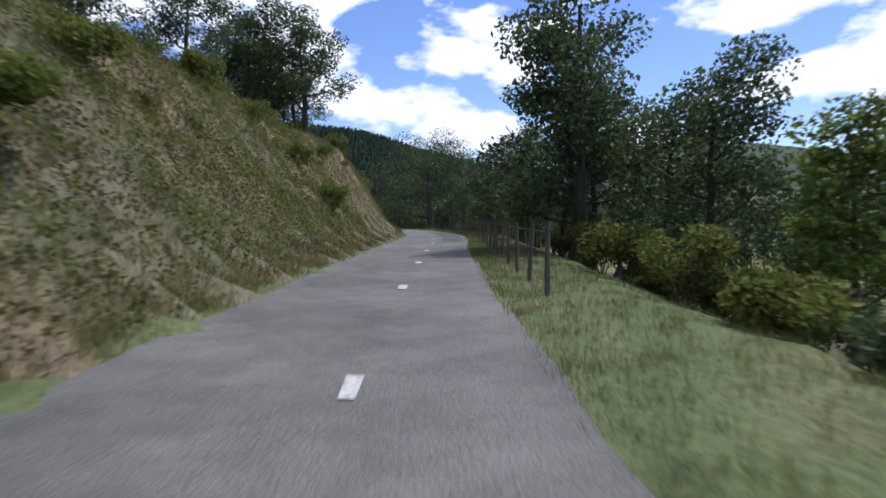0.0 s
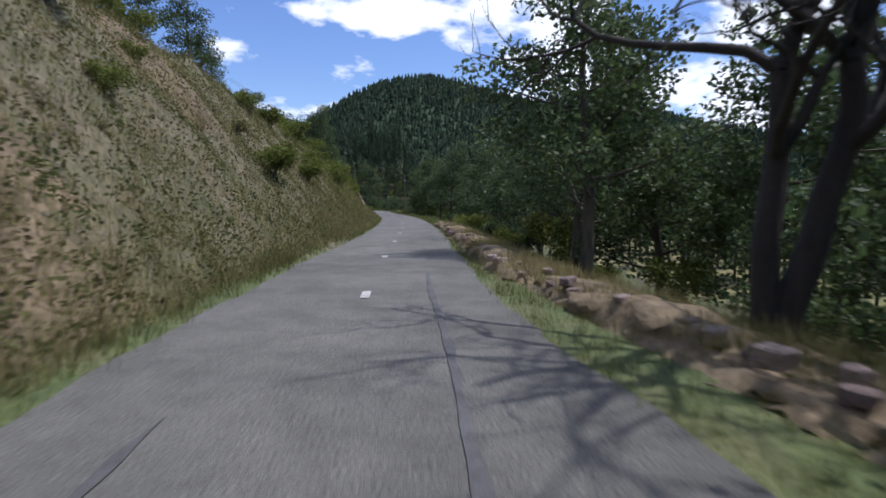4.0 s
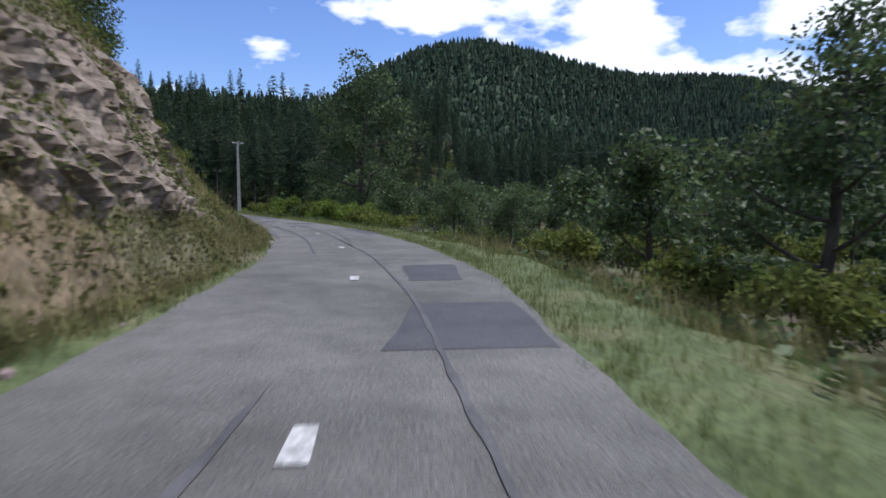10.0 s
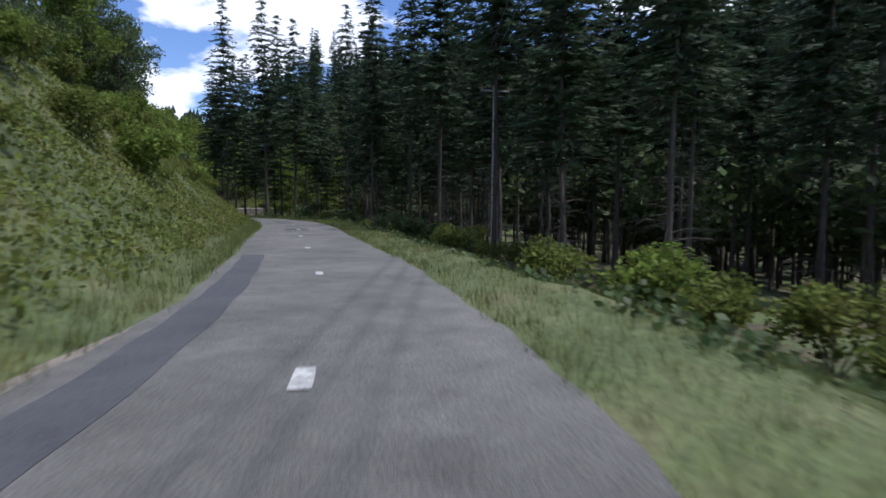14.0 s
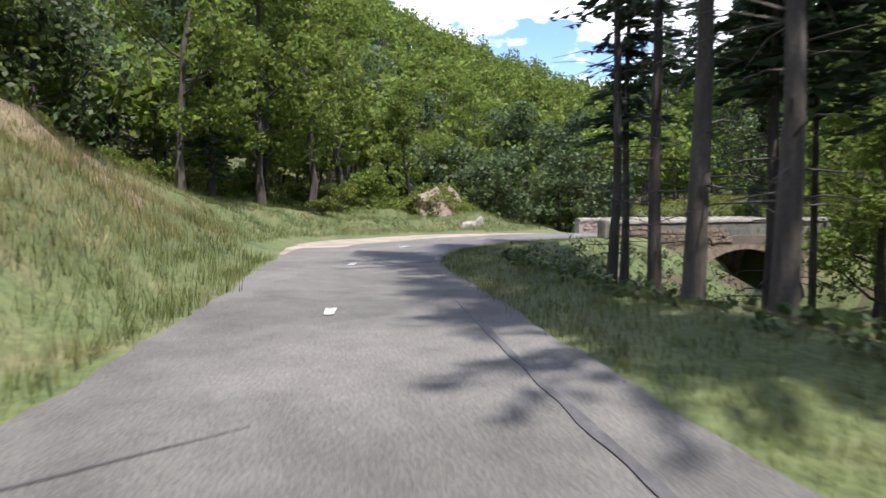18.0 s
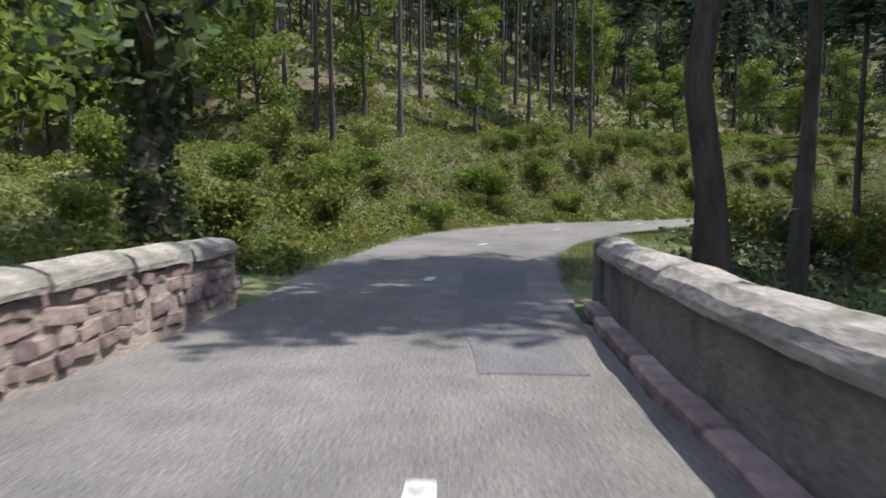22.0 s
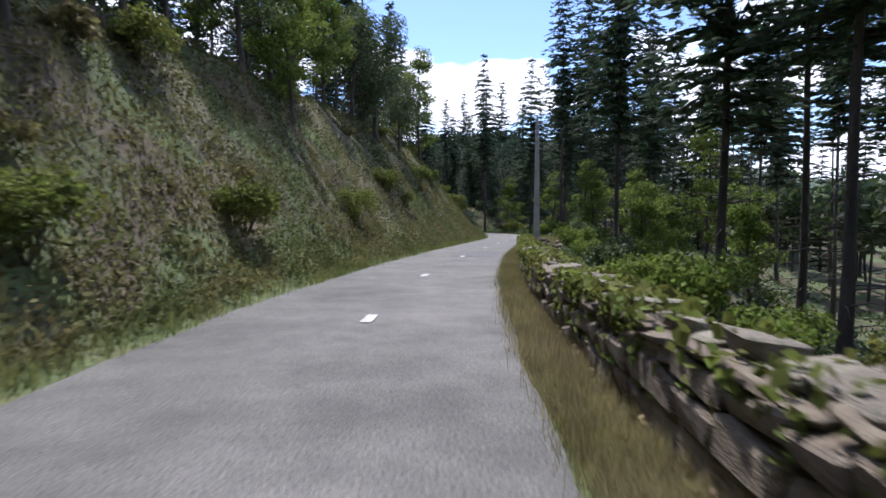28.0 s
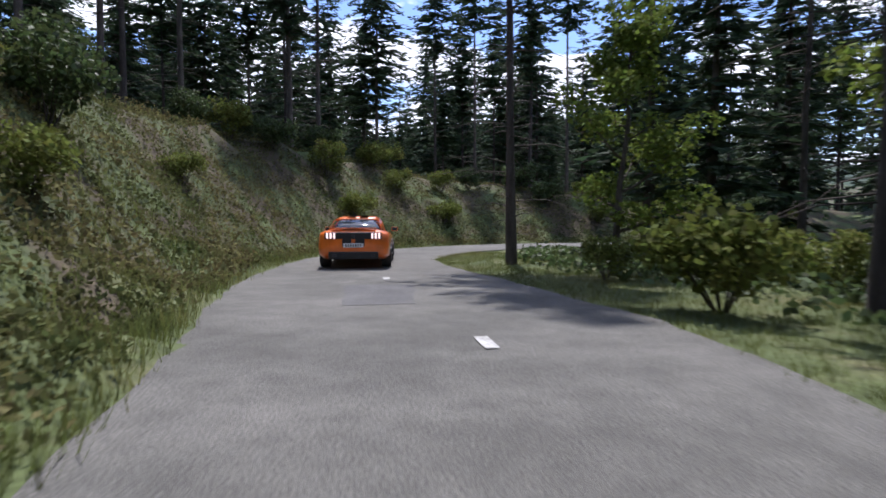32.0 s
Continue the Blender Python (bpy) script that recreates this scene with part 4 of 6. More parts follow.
undergrowth("bank_brush", 50, 9000, strip(34, 72, 0.4, 9, 1, 1.15), 0.5, 0.05, M["bank_herb"], "olive brush growing over the dry bank")
undergrowth("bank_shrubs", 46, 2600, strip(34, 72, 1.0, 9, 1, 0.9), 0.95, 0.06, M["shrub_leaf"], "low green shrubs on the bank", clump=16)
undergrowth("bank_shrubs", 47, 5000, strip(150, 325, 1.2, 9, 1, 0.8), 1.0, 0.06, M["shrub_leaf"], "low green shrubs on the bank", clump=16)
undergrowth("bank_brush", 49, 3200, strip(72, 106, 2.0, 9, 1, 0.8), 0.5, 0.05, M["bank_herb"], "scattered brush on the bare tan bank")
undergrowth("bank_brush", 51, 9000, strip(106, 160, 0.5, 9, 1, 1.15), 0.5, 0.052, M["bank_herb"], "dull green brush growing over the dry bank")
undergrowth("bank_brush", 52, 26000, strip(160, 325, 0.4, 9, 1, 1.2), 0.6, 0.058, M["bank_herb"], "thick olive brush covering the bank")
undergrowth("brambles", 53, 9000, strip(322, 400, 0.9, 10, 1, 1.1), 0.6, 0.07, M["shrub_leaf"], "bright green brambles on the bank")
undergrowth("brambles", 54, 27000, strip(447, 520, 0.45, 16, 1, 1.35), 0.8, 0.08, M["shrub_leaf"], "thick brambles and ferns on the slope")
undergrowth("brambles", 55, 30000, strip(514, 625, 0.4, 11, 1, 1.4), 0.55, 0.062, M["bank_herb"], "brambles hanging over the bank")
undergrowth("slope_brush", 59, 16000, strip(450, 600, 10.0, 48, 1, 1.1), 0.7, 0.2, M["shrub_leaf"], "low green brush and ferns under the hillside pines")
undergrowth("wayside_herbs", 56, 11000, strip(447, 640, 2.2, 20, -1, 1.2), 0.6, 0.11, M["oak_leaf"], "green herbs under the trees")
undergrowth("wayside_herbs", 57, 7000, strip(100, 430, 1.6, 7, -1, 1.0), 0.5, 0.09, M["oak_leaf"], "green herbs beyond the verge")
undergrowth("slope_brush", 58, 11000, strip(412, 446, 8.0, 30, 1, 1.1), 0.9, 0.1, M["light_leaf"], "bright green brush on the slope beyond the bend")


def dead_leaves():
    r = np.random.default_rng(61)
    x, y = strip(512, 568, -0.1, 0.55, -1, 1.3)(r, 4000)
    s, d = to_road(x, y)
    c = np.c_[x, y, np.maximum(land(x, y), -0.03) + 0.02 + 0.03 * r.random(len(x))]
    tagged(new("dead_leaves", mesh_from("dead_leaves", *leaves(r, c, 0.045), [M["dead_leaf"]], flat=True)), "dry brown leaf litter along the road's edge", "leaves", kind="stuff")


dead_leaves()


def ivy_cover():
    """Ivy leaves clothing the trunk of the tree by the bridge."""
    wood = PLANTS["ivy"][3]
    n = 72
    co = np.empty(len(wood.vertices) * 3, np.float32)
    wood.vertices.foreach_get("co", co)
    line = co.reshape(-1, 3)[:n].reshape(9, 8, 3).mean(1)
    r = np.random.default_rng(62)
    h = 11.0 * r.random(5200)
    p = np.stack([np.interp(h, line[:, 2], line[:, k]) for k in range(3)], -1)
    a = r.uniform(0, 6.283, len(h))
    w = (0.36 + 0.12 * np.sin(h * 2.1) + 0.2 * r.random(len(h)) ** 2) * np.interp(h, [0, 8, 11], [1, 0.85, 0.4])
    p[:, 0] += np.cos(a) * w
    p[:, 1] += np.sin(a) * w
    for ob in [o for o in bpy.data.objects if o.name.startswith("ivy_covered_tree")]:
        part("ivy", mesh_from("ivy", *leaves(r, p, 0.13, 1.2), [M["oak_leaf"]], flat=True), M["oak_leaf"], ob, "dark ivy leaves round the trunk")


ivy_cover()


def area(seed, kinds, x0, x1, y0, y1, count, gap, scale, keep):
    """Plants strewn over a piece of land away from the road."""
    r = np.random.default_rng(seed)
    x, y = r.uniform(x0, x1, count * 4), r.uniform(y0, y1, count * 4)
    s, d = to_road(x, y)
    done = 0
    for i in range(len(x)):
        if done >= count:
            break
        if abs(d[i]) < keep or any((x[i] - px)**2 + (y[i] - py)**2 < gap * gap for px, py, g in PLACED):
            continue
        plant(kinds[r.integers(len(kinds))], float(x[i]), float(y[i]), r.uniform(0, 6.28), r.uniform(*scale))
        PLACED.append((x[i], y[i], gap))
        done += 1


area(31, FIRS + TALL + TALL + PINES + PINES, -450, -365, 64, 128, 155, 2.8, (0.9, 1.2), 5.5)
area(32, TALL + FIRS, -345, -318, -45, 10, 34, 3.4, (0.8, 1.1), 7)
area(33, FIRS + TALL, -372, -340, -60, -10, 34, 3.6, (0.7, 1.0), 13)


def forest_spots(r, n, boxes, cell, lowest):
    x = np.concatenate([r.uniform(a, b, int(n * w)) for a, b, c, d, w in boxes])
    y = np.concatenate([r.uniform(c, d, int(n * w)) for a, b, c, d, w in boxes])
    s, d = to_road(x, y)
    z = land(x, y, False)
    ok = (np.abs(d) > lowest) & (z > -6.5)
    x, y, z, d = x[ok], y[ok], z[ok], d[ok]
    spots = {}
    for i in range(len(x)):
        spots.setdefault((int(x[i] // cell), int(y[i] // cell)), i)
    k = np.array(sorted(spots.values()))
    return x[k], y[k], z[k]


def far_woods():
    """Conifers on the hills, each a spire of ragged tiers on a trunk."""
    r = np.random.default_rng(5)
    x, y, z = forest_spots(r, 30000, [(-700, -430, -250, 330, 0.7), (-900, -700, -150, 420, 0.5), (-1000, -330, 90, 600, 0.35), (-330, 60, -260, -60, 0.1), (-350, -150, 60, 200, 0.12)], 4.7, 66)
    n = len(x)
    h = r.uniform(7, 12.5, n)
    tiers, sides = 4, 6
    vs, fs, base = [], [], 0
    for t in range(tiers):
        lo, hi = 0.1 + 0.2 * t, min(1.0, 0.1 + 0.2 * t + 0.42)
        rad = h * 0.25 * (1 - 0.68 * t / (tiers - 1)) * r.uniform(0.75, 1.25, n)
        a = np.arange(sides) / sides * 6.283 + r.uniform(0, 6.283, (n, 1))
        jag = rad[:, None] * r.uniform(0.45, 1.35, (n, sides))
        ring = np.stack([x[:, None] + np.cos(a) * jag, y[:, None] + np.sin(a) * jag, (z + h * lo)[:, None] - jag * r.uniform(0.0, 0.7, (n, sides))], -1)
        tip = np.stack([x + r.normal(0, 0.25, n), y + r.normal(0, 0.25, n), z + h * hi * r.uniform(0.86, 1.0, n)], -1)
        v = np.concatenate([ring, tip[:, None]], 1)
        j = np.arange(sides)
        f = np.stack([j, (j + 1) % sides, np.full(sides, sides)], -1)
        fs.append((np.arange(n)[:, None, None] * (sides + 1) + f + base).reshape(-1, 3))
        vs.append(v.reshape(-1, 3))
        base += n * (sides + 1)
    me = mesh_from("far_woods", np.concatenate(vs), np.concatenate(fs), [M["far_needle"]], flat=True)
    tagged(new("far_woods", me), "dense dark conifer forest covering the hills", "forest", kind="stuff")


def slope_woods(name, seed, boxes, cell, keep, leaf, label, tall=(6, 11), per=230, size=0.44):
    """Broadleaf woods on the slopes: stems with many loose sprays of leaves."""
    r = np.random.default_rng(seed)
    x, y, z = forest_spots(r, 5000, boxes, cell, keep)
    n = len(x)
    h = r.uniform(*tall, n)
    wide = h * r.uniform(0.24, 0.36, n)
    lobes = r.normal(0, 0.42, (n, 7, 3)) * [1, 1, 0.55]
    pick = r.integers(0, 7, (n, per))
    off = r.normal(size=(n, per, 3))
    off /= np.linalg.norm(off, axis=2)[:, :, None]
    c = (np.take_along_axis(lobes, pick[:, :, None].repeat(3, 2), 1) + off * 0.48 * r.random((n, per, 1)) ** 0.4)
    c = c * np.stack([wide, wide, h * 0.42], -1)[:, None] + np.stack([x, y, z + h * 0.6], -1)[:, None]
    crowns = mesh_from(name, *leaves(r, c.reshape(-1, 3), size), [M[leaf]], flat=True)
    tagged(new(name, crowns), label, "woods", kind="stuff")
    stems = [tube(np.array([[x[i], y[i], z[i] - 0.2], [x[i] + r.normal(0, 0.2), y[i], z[i] + h[i] * 0.5], [x[i], y[i], z[i] + h[i] * 0.85]]), [0.12, 0.08, 0.03], 4) for i in range(n)]
    tagged(new(name + "_trunks", mesh_from(name + "_trunks", *join(stems), [M["bark"]])), "thin dark trunks of the woods", "woods", kind="stuff")


far_woods()
slope_woods("hillside_woods", 41, [(-420, -300, -190, -84, 1.0), (-335, -270, -110, -30, 0.5)], 3.6, 20, "light_leaf", "bright green broadleaf woods on the hillside")
slope_woods("valley_woods", 42, [(-300, 40, 48, 110, 1.0), (-390, -300, -20, 90, 0.6)], 4.6, 22, "oak_leaf", "dark green woods in the valley")
slope_woods("bank_woods", 43, [(-330, 60, -60, 10, 1.0), (-480, -425, -110, -20, 0.4)], 4.2, 24, "oak_leaf", "green woods above the bank", per=110, size=0.6)


# ---- small mesh helpers ----
def box(sx, sy, sz, centre=(0, 0, 0), bevel=0.0, segments=1):
    bm = bmesh.new()
    bmesh.ops.create_cube(bm, size=1.0, matrix=Matrix.Translation(centre) @ Matrix.Diagonal((sx, sy, sz, 1)))
    if bevel:
        bmesh.ops.bevel(bm, geom=bm.edges[:], offset=bevel, segments=segments, affect="EDGES", profile=0.6)
    return bm


def cylinder(r1, r2, depth, centre=(0, 0, 0), axis="Z", sides=16):
    bm = bmesh.new()
    rot = {"Z": Matrix(), "X": Matrix.Rotation(math.pi / 2, 4, "Y"), "Y": Matrix.Rotation(math.pi / 2, 4, "X")}[axis]
    bmesh.ops.create_cone(bm, cap_ends=True, segments=sides, radius1=r1, radius2=r2, depth=depth, matrix=Matrix.Translation(centre) @ rot)
    return bm


def road_pose(s, d=0.0, z=0.0, turn=0.0):
    """A pose on the road: y along it, x to its right."""
    x, y = at(s, d)
    return Matrix.Translation((float(x), float(y), z)) @ Matrix.Rotation(heading(s) + turn, 4, "Z")


# ---- the road's surface: patches and painted tree shade, sealed cracks, worn centre dashes ----
def overlay(name, s0, s1, l0, r0, l1, r1, z, material, ragged=0.018, step=0.4):
    q = lambda s, a, b: a + (b - a) * (s - s0) / (s1 - s0)
    me = ribbon(name, s0, s1, lambda s: q(s, l0, l1) + ragged * np.sin(s * 3.1 + l0), lambda s: q(s, r0, r1) + ragged * np.sin(s * 2.3 + r0 * 5), z, 0.004, material, step)
    ob = new(name, me)
    ob.parent = road
    return ob


# the strips from 72 and from 183 only darken the surface there
for s0, s1, l0, r0, l1, r1 in ((72, 91, -0.45, -1.55, -0.6, -2.3), (99.5, 107, 0.3, -0.9, 0.6, -1.0), (112.5, 115, 0.3, -0.9, 0.3, -0.9),
                               (183, 185.4, -0.1, -1.1, -0.1, -1.1), (192, 199, 0.5, -0.8, 0.4, -0.6), (206.4, 208.6, 0.8, -0.2, 1.0, 0.0), (212, 216, 1.1, -0.4, 1.2, -0.4),
                               (227.5, 231.2, -0.4, -1.55, -0.3, -1.2), (236, 238, 0.6, -0.6, 0.6, -0.6), (240, 243.5, -0.8, -1.9, -0.7, -1.9), (248, 250.4, -0.4, -2.0, -0.8, -2.1), (252.6, 255.2, -0.9, -1.8, -1.0, -2.1),
                               (266.8, 272, -1.9, -2.5, -1.6, -2.4), (274.5, 276.5, 0.2, -0.8, 0.2, -0.8), (279, 281.4, -0.3, -1.8, -0.3, -1.8), (283.5, 285.5, 0.6, -0.4, 0.6, -0.4), (290, 303, -1.2, -1.8, -1.1, -1.75),
                               (297, 299, 0.1, -0.9, 0.1, -0.9), (317.4, 321, 1.1, -0.9, 1.0, -1.0), (330, 345, 1.7, 1.15, 1.75, 1.2), (360, 363, 0.7, -0.5, 0.7, -0.5), (366.5, 368.2, 0.6, -0.6, 0.6, -0.6),
                               # tree shade painted as darker strips: those from 410, 419 and 443
                               (372.8, 379.8, 0.5, -0.5, 0.1, -0.75), (410, 419, -0.3, -1.5, 0.2, -1.4), (419, 427, 0.2, -1.45, 0.0, -1.7), (443, 450, -0.9, -1.7, -0.1, -1.2),
                               (544, 548, 0.8, -0.9, 0.8, -0.9), (574.8, 577, -0.5, -1.5, -0.6, -1.7), (590, 593, -0.2, -1.3, -0.2, -1.6)):
    overlay("asphalt_patch", s0, s1, l0, r0, l1, r1, 0.006, M["patch" if s0 < 400 else "old_and_shade_patch"])
for s0, s1, d0, d1 in ((60, 70, 0.9, 1.0), (104, 116, 1.0, 0.9), (112, 124, -0.9, -1.0), (150, 176, 0.7, 0.75), (176, 192, 0.75, 0.6), (178, 190, -0.2, -0.25), (178, 192, -0.8, -0.95), (180, 200, -2.0, -1.9),
                       (200, 212, 0.9, 0.4), (203, 214, -0.4, -0.5), (202, 222, -1.5, -1.7), (216, 234, 1.2, 1.3), (218, 236, 0.6, 0.7), (220, 232, -0.9, -1.3), (240, 247, 0.7, 0.4), (244, 262, -1.1, -0.3),
                       (258, 280, 0.8, 0.9), (260, 274, -0.3, -0.4), (262, 270, -0.5, -0.9), (264, 276, 1.7, 1.6), (270, 290, 1.1, 0.8), (284, 300, -0.2, -0.3), (288, 306, 0.9, 1.0), (290, 306, -1.1, -1.2),
                       (308, 315, 0.9, 1.0), (306, 316, -0.1, -0.15), (310, 316, -1.45, -1.5), (366, 382, 1.2, 1.1), (373, 381, -1.8, -2.1), (382, 391, 0.3, -0.1), (386, 394, -0.4, -0.3), (396, 404, -1.9, -1.7), (398, 399, 1.6, 0.2)):
    k = 0.3 + 0.5 * abs(math.sin(s0 * 1.7))
    mid_line = lambda s: d0 + (d1 - d0) * (s - s0) / (s1 - s0) + 0.02 * np.sin(s * 0.9 + s0) + 0.006 * np.sin(s * 7.3)
    half = lambda s: np.clip(0.04 * (0.45 + 0.7 * k) * (1 + 0.2 * np.sin(s * 2.1 + s0) + 0.2 * np.sin(s * 6.7 + 2 * s0)) * np.clip(np.minimum(s - s0, s1 - s) * 1.5, 0.1, 1), 0.004, 0.1)
    me = ribbon("sealed_crack", s0, s1, lambda s: mid_line(s) + half(s), lambda s: mid_line(s) - half(s), 0.011, 0.004, M["tar"], 0.2)
    ob = new("sealed_crack", me)
    ob.parent = road
# worn dashes: most stand 6.5 m apart, and their line wanders through the bends
DASH_AT = (44.5, 51, 57, 63, 70, 76, 82.5, 89, 95.5, 102, 108, 114.5, 121, 127.5, 134, 140.5, 147, 154, 161, 168, 174.5, 181, 188, 194.5, 201, 207.5, 214, 220, 226.5, 233, 240, 246, 253, 260, 268, 274.5, 281, 287, 293, 300, 306.5, 313, 319.5, 326,
           333, 340, 347, 354, 361, 368, 375, 382, 389, 396, 403, 409.5, 416, 422, 428.5, 435, 441, 448, 455, 463, 470, 476.5, 483, 489, 496, 503, 509.5, 516, 523, 529.5, 536, 544, 552, 558, 564, 570, 580, 587, 594, 601)
DASH_D = table((0, 0), (403, 0), (416, 0.7), (424, 0.7), (435, -0.6), (441, -0.6), (452, 0.6), (463, 1.8), (476, 1.2), (489, 0.7), (536, 0.5), (552, 0.1), (564, -0.3), (580, -1.6), (587, -1.7), (605, 0))
for s in DASH_AT:
    d = float(val(DASH_D, s))
    ln = 0.45 + 0.2 * abs(math.sin(s * 2.3))
    overlay("centre_dash", s - ln / 2, s + ln / 2, d + 0.075, d - 0.075, d + 0.08, d - 0.07, 0.016, M["paint"], 0.012, ln / 3)


# ---- bridge ----
def bridge():
    ob = thing("stone_bridge", "old stone bridge with rough stone parapets and rounded copings", "bridge")
    deck = ribbon("deck", 430, 447, 2.62, -2.62, -0.13, 0.5, M["mortar"], 0.5)
    part("deck", deck, M["mortar"], ob)
    for name, d0, d1 in (("spandrel", 2.62, 2.3), ("spandrel", -2.3, -2.62)):
        s = np.linspace(430, 447, 35)
        arch = -0.9 - 4.0 * (1 - np.sqrt(np.clip(1 - ((s - 438.5) / 6.0)**2, 0, 1)))
        arch = np.where(np.abs(s - 438.5) > 6.0, -6.0, arch)
        n = len(s)
        pts = []
        for d in (d0, d1):
            p = at(s, d)
            pts += [np.c_[p, np.full(n, -0.14)], np.c_[p, arch]]
        v = np.concatenate(pts)
        i = np.arange(n - 1)
        f = np.concatenate([np.c_[i, i + n, i + n + 1, i + 1], np.c_[i + 2 * n, i + 2 * n + 1, i + 3 * n + 1, i + 3 * n], np.c_[i + n, i + 3 * n, i + 3 * n + 1, i + n + 1]])
        part(name, mesh_from(name, v, f, [M["rock"]], flat=True), M["rock"], ob)
    return ob


def coping_piece(ln, w, h, seed):
    """One rounded coping stone, its top a shallow vault."""
    r = np.random.default_rng(seed)
    k = 7
    a = np.linspace(0, math.pi, k)
    prof = np.c_[np.cos(a) * w / 2, np.sin(a) * h * 0.75 + h * 0.25]
    prof = np.concatenate([[[w / 2, 0]], prof, [[-w / 2, 0]]])
    v = []
    for y in (-ln / 2, -ln / 6, ln / 6, ln / 2):
        v.append(np.c_[prof[:, 0] + r.normal(0, 0.006, len(prof)), np.full(len(prof), y), prof[:, 1] + r.normal(0, 0.008, len(prof))])
    n = len(prof)
    v = np.concatenate(v)
    f = []
    for j in range(3):
        for i in range(n - 1):
            f.append([j * n + i, j * n + i + 1, (j + 1) * n + i + 1, (j + 1) * n + i])
    me = bpy.data.meshes.new("coping_stone")
    me.from_pydata(v.tolist(), [], f + [list(range(n))[::-1], list(range(3 * n, 4 * n))])
    me.materials.append(M["coping"])
    return me


def parapet(name, s0, s1, side, label, face):
    ob = thing(name, label, "wall", group="bridge parapets")
    d = side * 2.42
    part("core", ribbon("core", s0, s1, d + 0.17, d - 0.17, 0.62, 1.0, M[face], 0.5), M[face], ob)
    kinds = [coping_piece(1.0, 0.46, 0.2, i) for i in range(3)]
    for i, s in enumerate(np.arange(s0 + 0.5, s1, 1.0)):
        c = part("coping_stone", kinds[i % 3], M["coping"], ob)
        c.matrix_world = road_pose(s, d, 0.62 + 0.006 * math.sin(i * 2.1), 0.01 * math.sin(i * 5))
    if side < 0:
        for s in (s0 - 0.1, s1 + 0.1):
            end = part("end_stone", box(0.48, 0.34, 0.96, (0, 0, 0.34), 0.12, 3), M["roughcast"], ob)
            end.matrix_world = road_pose(s, d)
        kerb = box(0.2, 1.0, 0.16, (0, 0, 0), 0.025)
        me = bpy.data.meshes.new("kerb_stone")
        kerb.to_mesh(me)
        kerb.free()
        for i, s in enumerate(np.arange(s0 + 0.3, s1, 0.52)):
            k = part("kerb_stone", me, M["stone"], ob)
            k.matrix_world = road_pose(s, d + 0.26 + 0.012 * math.sin(i * 2.7), 0.015 * math.sin(i * 4.1), 0.02 * math.sin(i * 3.3)) @ Matrix.Diagonal((1, 0.5, 1, 1))
    return ob


the_bridge = bridge()
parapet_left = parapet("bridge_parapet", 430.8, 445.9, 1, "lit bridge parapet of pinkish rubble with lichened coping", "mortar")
# the shade on this parapet's road side is put into its core's colour
parapet_right = parapet("bridge_parapet", 427.2, 446.0, -1, "bridge parapet of mossy roughcast with shade in its dark colour and rounded coping", "roughcast")
water = new("stream", ribbon("stream", 431.5, 445.5, 26.0, -26.0, -4.45, 0.05, M["water"], 1.0))
tagged(water, "dark shallow stream under the bridge", "water", kind="structure")


# ---- low walls ----
def dry_wall():
    ob = thing("dry_stone_wall", "low mossy dry stone wall with leaf litter along it", "wall")
    part("core", ribbon("core", 517, 548, lambda s: np.interp(s, [524, 540, 557], [-2.07, -1.96, -1.68]), lambda s: np.interp(s, [524, 540, 557], [-2.45, -2.34, -2.06]), 0.58, 1.0, M["earth"], 0.5), M["earth"], ob)
    return ob


def earth_ledge():
    """A crumbling ledge of earth and stones at the road's edge."""
    r = np.random.default_rng(3)
    s = np.arange(111, 152, 0.16)
    off = np.interp(s, [111, 118, 124, 152], [-3.9, -3.0, -2.45, -2.3])
    prof = [(0.3, -0.06), (0.17, 0.05), (0.1, 0.15), (0.06, 0.27), (-0.1, 0.32), (-0.35, 0.3), (-0.7, 0.22), (-1.2, 0.02), (-1.5, -0.4)]
    n, k = len(s), len(prof)
    high = np.clip(0.6 + 0.3 * np.sin(s * 0.9 + 1) + 0.22 * np.sin(s * 2.3) + r.normal(0, 0.12, n), 0.15, 1.15)
    cave = 0.12 * np.sin(s * 1.7) + 0.08 * np.sin(s * 4.1 + 2)
    v = []
    for dd, zz in prof:
        p = at(s, off + dd + cave * (zz > 0.1) + r.normal(0, 0.05, n))
        v.append(np.c_[p, zz * high + r.normal(0, 0.03, n) - 0.03])
    v = np.concatenate(v)
    i = np.arange(n - 1)
    f = np.concatenate([np.c_[i + j * n, i + (j + 1) * n, i + (j + 1) * n + 1, i + j * n + 1] for j in range(k - 1)])[:, ::-1]
    ob = thing("earth_ledge", "crumbling ledge of brown earth and stones beside the road", "bank")
    part("earth", mesh_from("earth", v, f, [M["earth"]]), M["earth"], ob)
    return ob


the_wall = dry_wall()
the_ledge = earth_ledge()
tufts("ledge_grass", 71, 5000, lambda r, n: tuple(at(*(lambda s: (s, np.interp(s, [111, 118, 124, 152], [-3.9, -3.0, -2.45, -2.3]) - r.uniform(-0.05, 1.0, n)))(r.uniform(111, 152, n))).T), 0.2, M["dry_grass"], "dry grass on the crumbling ledge", lift=0.12)


